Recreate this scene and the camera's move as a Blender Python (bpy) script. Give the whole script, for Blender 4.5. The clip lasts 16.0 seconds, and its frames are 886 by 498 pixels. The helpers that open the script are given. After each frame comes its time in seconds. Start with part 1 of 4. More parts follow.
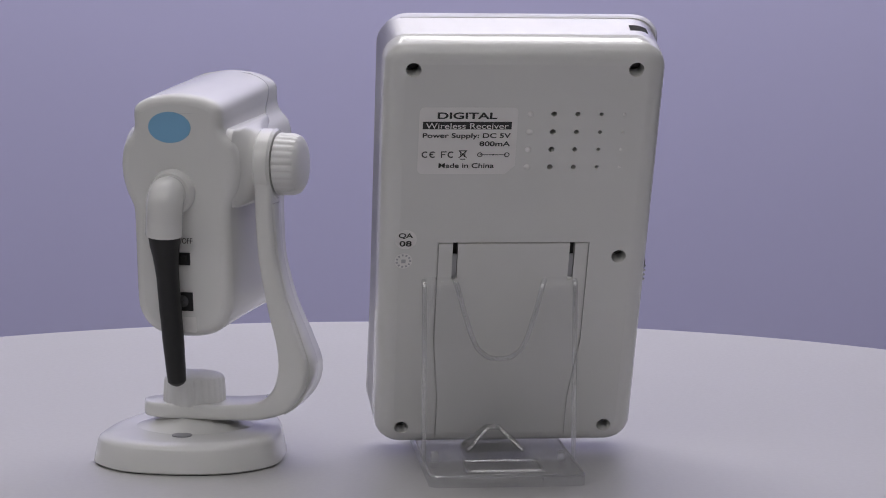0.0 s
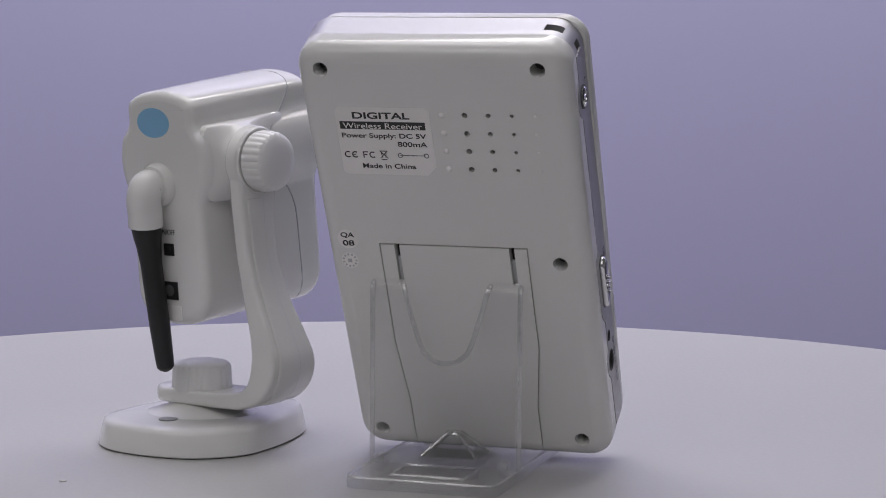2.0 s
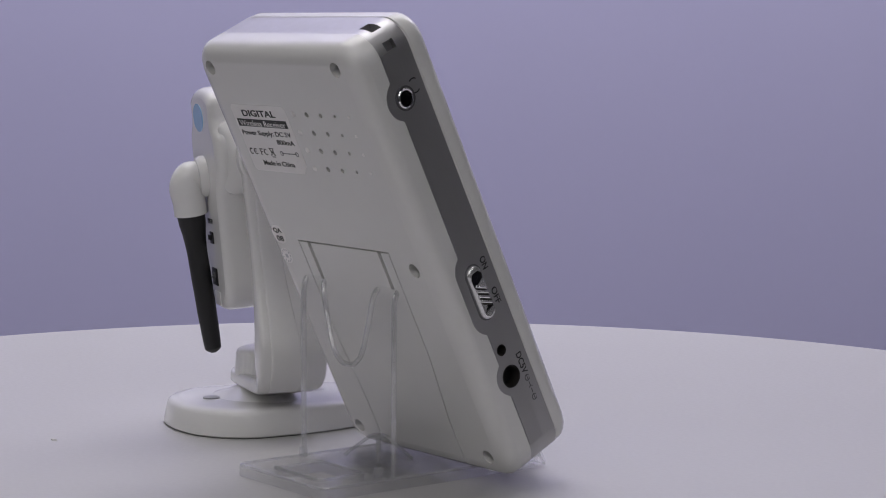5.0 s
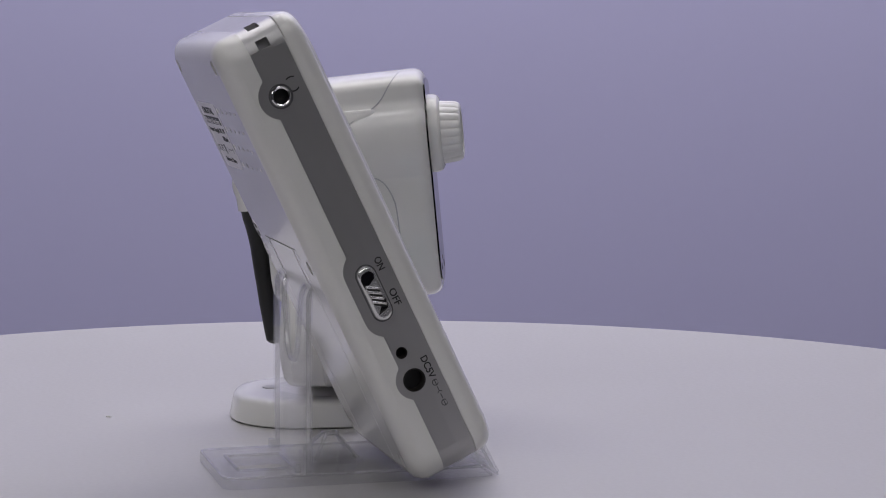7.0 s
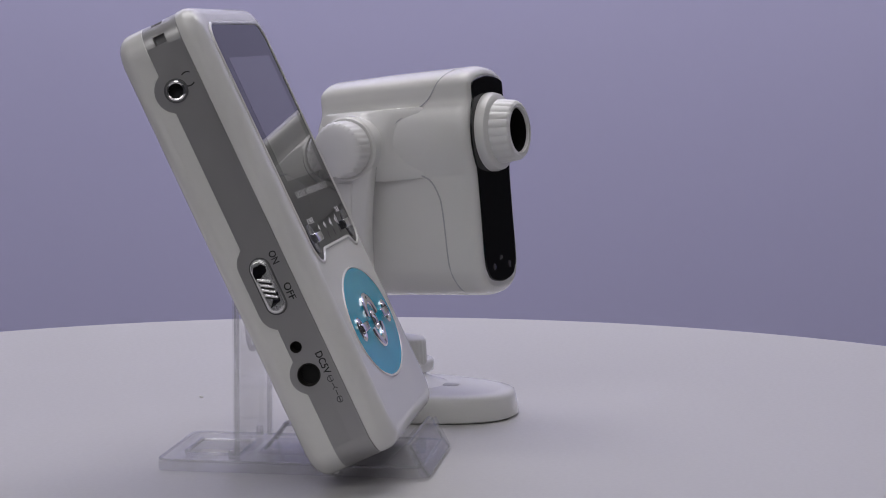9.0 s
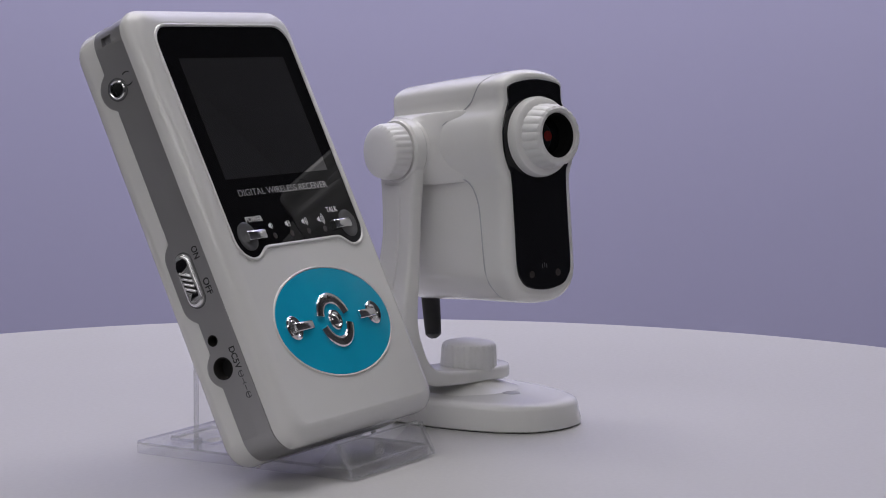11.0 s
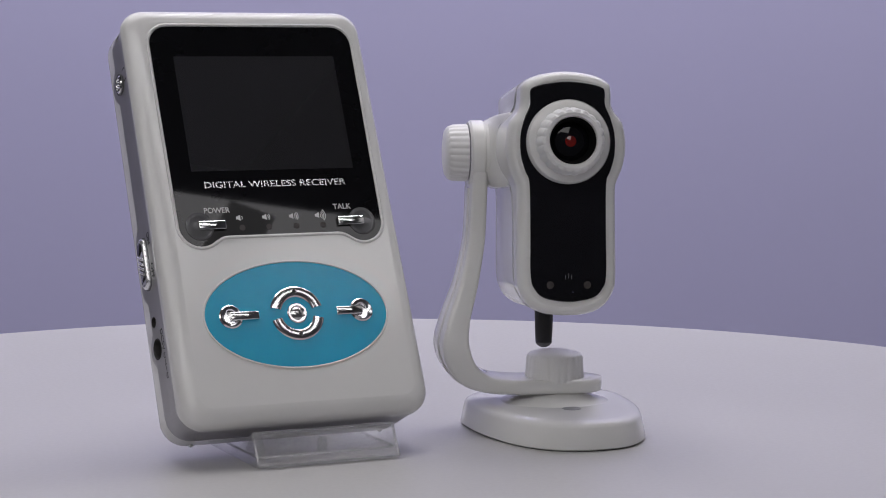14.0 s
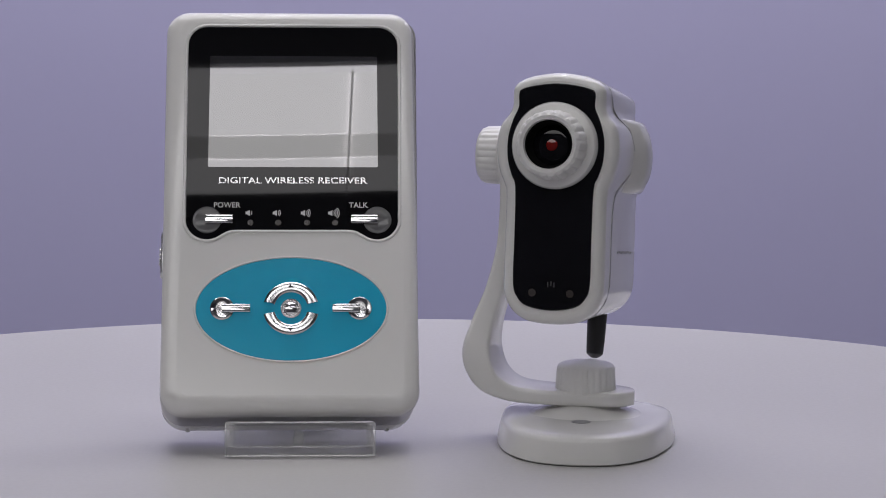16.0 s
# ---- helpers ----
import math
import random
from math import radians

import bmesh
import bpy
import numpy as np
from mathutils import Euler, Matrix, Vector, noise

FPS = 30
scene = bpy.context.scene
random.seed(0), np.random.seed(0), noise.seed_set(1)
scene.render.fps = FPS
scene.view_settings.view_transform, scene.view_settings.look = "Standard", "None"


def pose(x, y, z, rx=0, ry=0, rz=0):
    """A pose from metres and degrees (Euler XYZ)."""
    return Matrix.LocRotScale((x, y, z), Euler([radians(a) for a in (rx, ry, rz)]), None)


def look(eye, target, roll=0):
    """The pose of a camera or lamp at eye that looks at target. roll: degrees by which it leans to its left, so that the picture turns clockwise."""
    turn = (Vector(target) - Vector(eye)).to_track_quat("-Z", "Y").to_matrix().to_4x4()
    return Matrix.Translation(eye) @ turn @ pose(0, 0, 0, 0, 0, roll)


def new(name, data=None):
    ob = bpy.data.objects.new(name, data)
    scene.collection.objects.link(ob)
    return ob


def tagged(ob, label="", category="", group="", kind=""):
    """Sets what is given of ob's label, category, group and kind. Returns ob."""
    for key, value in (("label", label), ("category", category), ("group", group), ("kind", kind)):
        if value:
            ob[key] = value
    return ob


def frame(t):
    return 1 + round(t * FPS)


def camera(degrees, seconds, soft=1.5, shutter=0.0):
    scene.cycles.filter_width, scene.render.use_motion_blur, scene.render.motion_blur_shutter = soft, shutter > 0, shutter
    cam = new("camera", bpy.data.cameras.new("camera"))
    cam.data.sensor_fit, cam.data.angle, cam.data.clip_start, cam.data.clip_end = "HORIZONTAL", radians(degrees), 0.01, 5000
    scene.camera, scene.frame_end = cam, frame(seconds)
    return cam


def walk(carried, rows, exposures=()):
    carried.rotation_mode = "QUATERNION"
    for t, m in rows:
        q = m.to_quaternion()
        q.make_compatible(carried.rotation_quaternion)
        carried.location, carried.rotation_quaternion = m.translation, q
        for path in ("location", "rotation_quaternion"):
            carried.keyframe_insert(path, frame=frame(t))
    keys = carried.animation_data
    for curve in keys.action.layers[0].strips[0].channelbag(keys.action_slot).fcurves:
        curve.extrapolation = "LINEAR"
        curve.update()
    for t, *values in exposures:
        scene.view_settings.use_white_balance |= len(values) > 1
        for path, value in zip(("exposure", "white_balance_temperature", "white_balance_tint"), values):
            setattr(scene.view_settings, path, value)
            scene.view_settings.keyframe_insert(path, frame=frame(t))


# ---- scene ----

# ---------------------------------------------------------------- camera
D, H = 0.64, 0.1256
PAN, TILT, ROLL = 1.321, -5.86, 0.328


def aim(dtilt):
    p, a = radians(PAN), radians(TILT + dtilt)
    way = Vector((math.sin(p) * math.cos(a), math.cos(p) * math.cos(a), math.sin(a)))
    eye = Vector((0, -D, H))
    return look(eye, eye + way, ROLL)


NOD = [(0.0, 0.008), (2.0, 0.007), (3.0, 0.013), (4.2, 0.018), (6.3, 0.013), (6.5, 0.011), (7.0, 0.004), (7.5, -0.114), (8.0, -0.194),
       (8.5, -0.136), (9.0, -0.071), (9.2, -0.045), (9.8, -0.012), (11.3, -0.012), (12.0, -0.016), (13.5, -0.013), (14.5, -0.012), (16.0, -0.006)]
cam = camera(23.2, 16.0, soft=1.0)
# the clip's camera opens up a little while the dark display faces it
STOPS = [(0.0, 0.02), (3.0, 0.03), (7.0, -0.03), (9.2, -0.08), (11.5, 0.04), (14.0, 0.05), (15.0, 0.02), (16.0, -0.04)]
walk(cam, [(t, aim(d)) for t, d in NOD], STOPS)

# the turn of the table, in degrees
TURN = [(0.0, 182.36), (0.5, 176.74), (1.0, 171.05), (1.5, 165.4), (2.0, 159.65), (2.5, 153.98), (3.0, 148.15), (3.5, 142.45), (4.0, 136.55), (4.2, 134.2),
        (6.3, 110.6), (6.5, 108.4), (7.0, 102.7), (7.5, 96.85), (8.0, 91.1), (8.5, 85.1), (9.0, 79.4), (9.2, 77.2), (11.3, 53.2), (11.5, 50.85),
        (12.0, 45.25), (12.5, 39.6), (13.0, 33.9), (13.5, 28.15), (14.0, 22.45), (14.5, 16.75), (15.0, 11.15), (15.5, 5.6), (16.0, 0.0)]

# ---------------------------------------------------------------- light
world = bpy.data.worlds.new("world")
world.use_nodes = True
world.node_tree.nodes["Background"].inputs[0].default_value = (0.55, 0.55, 0.62, 1)
world.node_tree.nodes["Background"].inputs[1].default_value = 0.1
scene.world = world
scene.view_settings.exposure = 0.0


def area(name, eye, target, sx, sy, watts, colour):
    l = bpy.data.lights.new(name, "AREA")
    l.shape, l.size, l.size_y, l.energy, l.color = "RECTANGLE", sx, sy, watts, colour
    ob = new(name, l)
    ob.matrix_world = look(eye, target)
    return ob


area("overhead_softbox", (-0.05, 0.25, 1.35), (0.0, 0.12, 0.0), 1.1, 0.7, 8.3, (1.0, 0.97, 1.0))
area("front_softbox", (-0.6, -1.2, 0.95), (-0.1, 0.0, 0.07), 2.4, 0.5, 6.0, (1.0, 0.98, 0.97))
# unseen lamp, added only to brighten the paper backdrop
area("added_backdrop_wash", (0.12, 0.62, 1.15), (0.08, 1.0, 0.75), 1.6, 0.25, 15.6, (1.0, 0.98, 1.0))


# ---------------------------------------------------------------- materials
def material(name, colour, rough=0.4, metal=0.0, ior=1.5, vary=0.06, grain=60.0, bump=0.0, fine=900.0, coat=0.0, mottle=None):
    m = bpy.data.materials.new(name)
    m.use_nodes = True
    nt = m.node_tree
    b = nt.nodes["Principled BSDF"]
    b.inputs["Metallic"].default_value = metal
    b.inputs["IOR"].default_value = ior
    b.inputs["Coat Weight"].default_value = coat
    b.inputs["Coat Roughness"].default_value = 0.08
    tc = nt.nodes.new("ShaderNodeTexCoord")
    n1 = nt.nodes.new("ShaderNodeTexNoise")
    n1.inputs["Scale"].default_value, n1.inputs["Detail"].default_value = grain, 4
    n2 = nt.nodes.new("ShaderNodeTexNoise")
    n2.inputs["Scale"].default_value, n2.inputs["Detail"].default_value = fine, 3
    nt.links.new(tc.outputs["Object"], n1.inputs["Vector"])
    nt.links.new(tc.outputs["Object"], n2.inputs["Vector"])
    ramp = nt.nodes.new("ShaderNodeMix")
    ramp.data_type = "RGBA"
    ramp.inputs["A"].default_value = (*[c * (1 - vary) for c in colour], 1)
    ramp.inputs["B"].default_value = (*[min(1, c * (1 + vary)) for c in (mottle or colour)], 1)
    nt.links.new(n1.outputs["Fac"], ramp.inputs["Factor"])
    nt.links.new(ramp.outputs["Result"], b.inputs["Base Color"])
    mr = nt.nodes.new("ShaderNodeMapRange")
    mr.inputs["To Min"].default_value, mr.inputs["To Max"].default_value = rough * 0.8, rough * 1.2
    nt.links.new(n2.outputs["Fac"], mr.inputs["Value"])
    nt.links.new(mr.outputs["Result"], b.inputs["Roughness"])
    if bump:
        bp = nt.nodes.new("ShaderNodeBump")
        bp.inputs["Strength"].default_value, bp.inputs["Distance"].default_value = bump, 0.0003
        nt.links.new(n2.outputs["Fac"], bp.inputs["Height"])
        nt.links.new(bp.outputs["Normal"], b.inputs["Normal"])
    return m


def clear_plastic(name, tint=(0.985, 0.987, 0.99), haze=0.04, shine=0.02, rough=0.04):
    m = bpy.data.materials.new(name)
    m.use_nodes = True
    nt = m.node_tree
    nt.nodes.remove(nt.nodes["Principled BSDF"])
    out = nt.nodes["Material Output"]
    tr = nt.nodes.new("ShaderNodeBsdfTransparent")
    tr.inputs["Color"].default_value = (*tint, 1)
    df = nt.nodes.new("ShaderNodeBsdfDiffuse")
    df.inputs["Color"].default_value = (0.85, 0.85, 0.87, 1)
    tl = nt.nodes.new("ShaderNodeBsdfTranslucent")
    tl.inputs["Color"].default_value = (0.85, 0.85, 0.87, 1)
    half = nt.nodes.new("ShaderNodeMixShader")
    half.inputs["Fac"].default_value = 0.5
    nt.links.new(df.outputs[0], half.inputs[1])
    nt.links.new(tl.outputs[0], half.inputs[2])
    gl = nt.nodes.new("ShaderNodeBsdfGlossy")
    gl.inputs["Roughness"].default_value = rough
    tc = nt.nodes.new("ShaderNodeTexCoord")
    ns = nt.nodes.new("ShaderNodeTexNoise")
    ns.inputs["Scale"].default_value = 90
    nt.links.new(tc.outputs["Object"], ns.inputs["Vector"])
    mr = nt.nodes.new("ShaderNodeMapRange")
    mr.inputs["To Min"].default_value, mr.inputs["To Max"].default_value = haze * 0.6, haze * 1.4
    nt.links.new(ns.outputs["Fac"], mr.inputs["Value"])
    body = nt.nodes.new("ShaderNodeMixShader")
    nt.links.new(mr.outputs["Result"], body.inputs["Fac"])
    nt.links.new(tr.outputs[0], body.inputs[1])
    nt.links.new(half.outputs[0], body.inputs[2])
    lw = nt.nodes.new("ShaderNodeLayerWeight")
    lw.inputs["Blend"].default_value = 0.5
    pw = nt.nodes.new("ShaderNodeMath")
    pw.operation, pw.inputs[1].default_value = "POWER", 5.0
    nt.links.new(lw.outputs["Facing"], pw.inputs[0])
    fr = nt.nodes.new("ShaderNodeMath")
    fr.operation, fr.inputs[1].default_value, fr.inputs[2].default_value = "MULTIPLY_ADD", 0.45, shine
    nt.links.new(pw.outputs[0], fr.inputs[0])
    mx = nt.nodes.new("ShaderNodeMixShader")
    nt.links.new(fr.outputs[0], mx.inputs["Fac"])
    nt.links.new(body.outputs[0], mx.inputs[1])
    nt.links.new(gl.outputs[0], mx.inputs[2])
    nt.links.new(mx.outputs[0], out.inputs["Surface"])
    return m


def glowing(name, colour, strength):
    m = bpy.data.materials.new(name)
    m.use_nodes = True
    b = m.node_tree.nodes["Principled BSDF"]
    b.inputs["Base Color"].default_value = (*colour, 1)
    b.inputs["Emission Color"].default_value = (*colour, 1)
    b.inputs["Emission Strength"].default_value = strength
    return m


WHITE = material("white_gloss_plastic", (0.74, 0.735, 0.72), 0.1, vary=0.03, bump=0.02)
WHITE_SATIN = material("white_satin_plastic", (0.75, 0.745, 0.74), 0.33, vary=0.03, bump=0.06)
SILVER = material("silver_grey_paint", (0.43, 0.425, 0.43), 0.4, metal=0.75, vary=0.04, fine=300)
BLACK_GLOSS = material("black_gloss_plastic", (0.006, 0.006, 0.008), 0.02, vary=0.2)
BLACK_RUBBER = material("black_rubber", (0.012, 0.012, 0.013), 0.5, vary=0.2, bump=0.15)
LCD = material("dark_display_glass", (0.024, 0.024, 0.026), 0.015, ior=2.05, vary=0.1)
CHROME = material("polished_chrome", (0.78, 0.78, 0.79), 0.15, metal=1.0, vary=0.03, fine=150)
TEAL = material("teal_blue_film", (0.006, 0.36, 0.56), 0.16, ior=1.38, vary=0.06, mottle=(0.009, 0.395, 0.6))
PALE_BLUE = material("pale_blue_film", (0.25, 0.49, 0.72), 0.18, vary=0.06, coat=0.3)
INK = material("dark_ink", (0.03, 0.03, 0.03), 0.5, vary=0.1)
GREY_INK = material("grey_ink", (0.10, 0.10, 0.105), 0.5, vary=0.1)
PALE_INK = material("white_ink", (0.7, 0.7, 0.7), 0.5, vary=0.05)
SILVER_INK = material("silver_foil_ink", (0.8, 0.8, 0.81), 0.22, metal=0.75, vary=0.05)
# near-black of screws and sockets, also painted shade at the bottom of holes
DARK = material("dark_parts_and_recess_shade", (0.014, 0.012, 0.011), 0.6, vary=0.2)
STICKER = material("pale_grey_sticker", (0.84, 0.82, 0.81), 0.3, vary=0.02)
SMOKE = material("smoky_clear_button", (0.1, 0.1, 0.105), 0.15, vary=0.1)
SENSOR = material("dark_brown_window", (0.05, 0.043, 0.042), 0.25, vary=0.1)
WINDOW = material("black_window_film", (0.006, 0.006, 0.007), 0.02, ior=1.3, vary=0.2)
# shade inside slots and screw holes, put in as a grey
HOLE_SHADE = material("recess_shade_grey", (0.26, 0.26, 0.27), 0.6, vary=0.05)
BADGE = material("grey_recess", (0.45, 0.45, 0.47), 0.45, vary=0.03)
LENS_BLACK = material("matt_black_lens_barrel", (0.006, 0.006, 0.006), 0.7, ior=1.15, vary=0.2)
# the lens coating's red reflection, put in as base colour
RED_LENS = material("red_coating_glint", (0.2, 0.01, 0.008), 0.08, ior=1.8, vary=0.1)
ACRYLIC = clear_plastic("clear_acrylic", (0.998, 0.998, 1.0), 0.045)
# whiter, shinier acrylic: the light gathered at edges is put into the material
ACRYLIC_GLINT = clear_plastic("acrylic_edge_glint", (0.99, 0.99, 0.995), 0.22, 0.16, 0.12)
# more white haze mixed in than in the clear sheets
ACRYLIC_MILKY = clear_plastic("milky_acrylic", (0.99, 0.99, 0.992), 0.11, 0.04, 0.08)
DISC = material("white_matt_laminate", (0.455, 0.448, 0.445), 0.42, vary=0.02, grain=14, bump=0.05, fine=600)
PAPER = material("lavender_paper", (0.435, 0.42, 0.66), 0.85, vary=0.04, grain=2.2, mottle=(0.455, 0.44, 0.66), bump=0.1, fine=120)
WALL = material("dark_grey_wall", (0.13, 0.13, 0.137), 0.8, vary=0.1, grain=3)
CEIL = material("grey_ceiling", (0.3, 0.3, 0.31), 0.8, vary=0.06, grain=3)
LAMP = glowing("lamp_diffuser", (1.0, 0.98, 1.0), 3.6)
LAMP_DIM = glowing("lamp_diffuser_dim", (1.0, 0.98, 0.98), 2.3)
# weak emission gives the cross bars their lit grey; they are no lamps
LAMP_RIB = glowing("lamp_rib_glow", (1.0, 0.98, 0.98), 0.85)
CRUMB = material("grey_crumb", (0.6, 0.59, 0.57), 0.7, vary=0.2)


# ---------------------------------------------------------------- mesh helpers
def crisp(me, sharp=35):
    """Sharp edges by angle, and round every large flat cap."""
    me.set_sharp_from_angle(angle=radians(sharp))
    keys = {k for p in me.polygons if len(p.vertices) > 10 for k in p.edge_keys}
    for e in me.edges:
        if tuple(sorted(e.vertices)) in keys:
            e.use_edge_sharp = True


def finish(name, bm, mat, parent=None, label="", sharp=35):
    bmesh.ops.recalc_face_normals(bm, faces=bm.faces)
    me = bpy.data.meshes.new(name)
    bm.to_mesh(me)
    bm.free()
    me.materials.append(mat)
    for p in me.polygons:
        p.use_smooth = True
    crisp(me, sharp)
    ob = new(name, me)
    if parent is not None:
        ob.parent = parent
    if label:
        tagged(ob, label)
    return ob


part = finish


def thing(name, m, label, category, group="", kind=""):
    ob = new(name)
    ob.empty_display_size = 0.01
    ob.matrix_world = m
    return tagged(ob, label, category, group, kind)


def loft(rings, caps=True):
    bm = bmesh.new()
    vs = [[bm.verts.new(p) for p in r] for r in rings]
    n = len(vs[0])
    for a, b in zip(vs, vs[1:]):
        for i in range(n):
            bm.faces.new((a[i], a[(i + 1) % n], b[(i + 1) % n], b[i]))
    if caps:
        bm.faces.new(vs[0])
        bm.faces.new(vs[-1])
    return bm


def rrect(x0, x1, y0, y1, r, n=6):
    r = max(r, 1e-5)
    out = []
    for cx, cy, a0 in ((x1 - r, y1 - r, 0), (x0 + r, y1 - r, 90), (x0 + r, y0 + r, 180), (x1 - r, y0 + r, 270)):
        for k in range(n + 1):
            a = radians(a0 + 90 * k / n)
            out.append((cx + r * math.cos(a), cy + r * math.sin(a)))
    return out


def circle(cx, cy, r, n=32, ry=None):
    return [(cx + r * math.cos(2 * math.pi * k / n), cy + (ry or r) * math.sin(2 * math.pi * k / n)) for k in range(n)]


def offset(ring, d):
    """The ring moved inwards by d; rings run counter-clockwise."""
    out = []
    n = len(ring)
    for i in range(n):
        ax, ay = ring[i - 1]
        bx, by = ring[(i + 1) % n]
        tx, ty = bx - ax, by - ay
        l = math.hypot(tx, ty) or 1
        out.append((ring[i][0] - ty / l * d, ring[i][1] + tx / l * d))
    return out


def plate(ring, z0, z1, bevel=0.0, m=None, steps=3):
    """A slab with the outline ring between z0 and z1, its upper edge rounded by bevel."""
    s = 1 if z1 > z0 else -1
    rings = [[(x, y, z0) for x, y in ring]]
    if bevel:
        for k in range(steps + 1):
            a = math.pi / 2 * k / steps
            rings.append([(x, y, z1 - s * bevel * (1 - math.sin(a))) for x, y in offset(ring, bevel * (1 - math.cos(a)))])
    else:
        rings.append([(x, y, z1) for x, y in ring])
    bm = loft(rings)
    if m is not None:
        bm.transform(m)
    return bm


def lathe(profile, n=40, m=None, knurl=None):
    """profile: (radius, z) from bottom to top. knurl: (count, depth, first ring, last ring)."""
    rings = []
    for j, (r, z) in enumerate(profile):
        ring = []
        for k in range(n):
            a = 2 * math.pi * k / n
            rr = r
            if knurl and knurl[2] <= j <= knurl[3]:
                rr = r + knurl[1] * (abs(math.cos(a * knurl[0] / 2)) ** 0.6 - 1)
            ring.append((rr * math.cos(a), rr * math.sin(a), z))
        rings.append(ring)
    bm = loft(rings)
    if m is not None:
        bm.transform(m)
    return bm


def basis(o, x, y, z):
    return Matrix(((x[0], y[0], z[0], o[0]), (x[1], y[1], z[1], o[1]), (x[2], y[2], z[2], o[2]), (0, 0, 0, 1)))


def merge(*bms):
    out = bmesh.new()
    for b in bms:
        me = bpy.data.meshes.new("tmp")
        b.to_mesh(me)
        b.free()
        out.from_mesh(me)
        bpy.data.meshes.remove(me)
    return out


def spline(points, n=6, closed=True):
    """Catmull-Rom through the points."""
    out, c = [], len(points)
    for i in range(c if closed else c - 1):
        if closed:
            p = [points[(i + k) % c] for k in (-1, 0, 1, 2)]
        else:
            p = [points[max(0, min(c - 1, i + k))] for k in (-1, 0, 1, 2)]
        for k in range(n):
            t = k / n
            out.append(tuple(0.5 * (2 * b + (cc - a) * t + (2 * a - 5 * b + 4 * cc - d) * t * t + (3 * b - a - 3 * cc + d) * t ** 3)
                             for a, b, cc, d in zip(*p)))
    if not closed:
        out.append(tuple(points[-1]))
    return out


def tube(path, radii, n=16):
    """A tube along a list of Vectors, with the radius at each."""
    rings = []
    side = None
    for i, p in enumerate(path):
        t = (path[min(i + 1, len(path) - 1)] - path[max(i - 1, 0)]).normalized()
        if side is None:
            side = t.orthogonal().normalized()
        side = (side - t * side.dot(t)).normalized()
        up = t.cross(side)
        rings.append([p + radii[i] * (math.cos(2 * math.pi * k / n) * side + math.sin(2 * math.pi * k / n) * up) for k in range(n)])
    return loft(rings)


def cut(ob, bm):
    """Takes the solid bm out of the mesh of ob."""
    bmesh.ops.recalc_face_normals(bm, faces=bm.faces)
    me = bpy.data.meshes.new("tmp")
    bm.to_mesh(me)
    bm.free()
    tool = new("tmp", me)
    tool.matrix_world = Matrix.Identity(4)
    keep, ob.parent = ob.parent, None
    mod = ob.modifiers.new("cut", "BOOLEAN")
    mod.operation, mod.solver, mod.object = "DIFFERENCE", "EXACT", tool
    bpy.context.view_layer.update()
    made = bpy.data.meshes.new_from_object(ob.evaluated_get(bpy.context.evaluated_depsgraph_get()))
    ob.modifiers.clear()
    ob.data = made
    crisp(made)
    bpy.data.objects.remove(tool)
    ob.parent = keep


def box(x0, x1, y0, y1, z0, z1):
    return plate([(x1, y0), (x1, y1), (x0, y1), (x0, y0)], z0, z1)


def writing(name, text, m, width, height, mat, parent, label="", depth=0.00006, shear=0.0, bold=0.0):
    """Text as a mesh, scaled to width and cap height, centred on the origin of m."""
    cu = bpy.data.curves.new("tmp", "FONT")
    cu.body, cu.extrude, cu.shear, cu.offset = text, 0.02, shear, bold
    ob = new("tmp", cu)
    bpy.context.view_layer.update()
    me = bpy.data.meshes.new_from_object(ob.evaluated_get(bpy.context.evaluated_depsgraph_get()))
    bpy.data.objects.remove(ob)
    bm = bmesh.new()
    bm.from_mesh(me)
    bpy.data.meshes.remove(me)
    xs, ys = [v.co.x for v in bm.verts], [v.co.y for v in bm.verts]
    cx, cy, sx, sy = (min(xs) + max(xs)) / 2, (min(ys) + max(ys)) / 2, width / (max(xs) - min(xs)), height / (max(ys) - min(ys))
    for v in bm.verts:
        v.co = ((v.co.x - cx) * sx, (v.co.y - cy) * sy, (v.co.z + 0.02) / 0.04 * depth)
    bm.transform(m)
    return finish(name, bm, mat, parent, label)


MM = 0.001


def rounded_bar(x0, x1, y0, y1, z0, z1):
    """A bar along x with a domed top, in millimetres."""
    c, h = (y0 + y1) / 2, (y1 - y0) / 2
    sec = [(y0, z0)] + [(c - h * math.cos(math.pi * k / 10), z1 - 0.4 * (1 - math.sin(math.pi * k / 10)) ** 1.4) for k in range(11)] + [(y1, z0)]
    return loft([[(x * MM, (c + (y - c) * q) * MM, (z0 + (z - z0) * q) * MM) for y, z in sec] for x, q in ((x0, 0.93), (x0 + 0.15, 1), (x1 - 0.15, 1), (x1, 0.93))])


def arc_bar(cx, cy, r0, r1, a0, a1, z0, z1):
    """A curved bar with a domed top round (cx, cy), in millimetres and degrees."""
    sec = [(r0, z0), (r0, z1 - 0.45), (r0 + 0.35, z1 - 0.12), (r0 + 0.9, z1), (r1 - 0.9, z1), (r1 - 0.35, z1 - 0.12), (r1, z1 - 0.45), (r1, z0)]
    rings = []
    for k in range(25):
        a = radians(a0 + (a1 - a0) * k / 24)
        rings.append([((cx + r * math.cos(a)) * MM, (cy + r * math.sin(a)) * MM, z * MM) for r, z in sec])
    return loft(rings)


def mm(points):
    return [tuple(c * MM for c in p) for p in points]


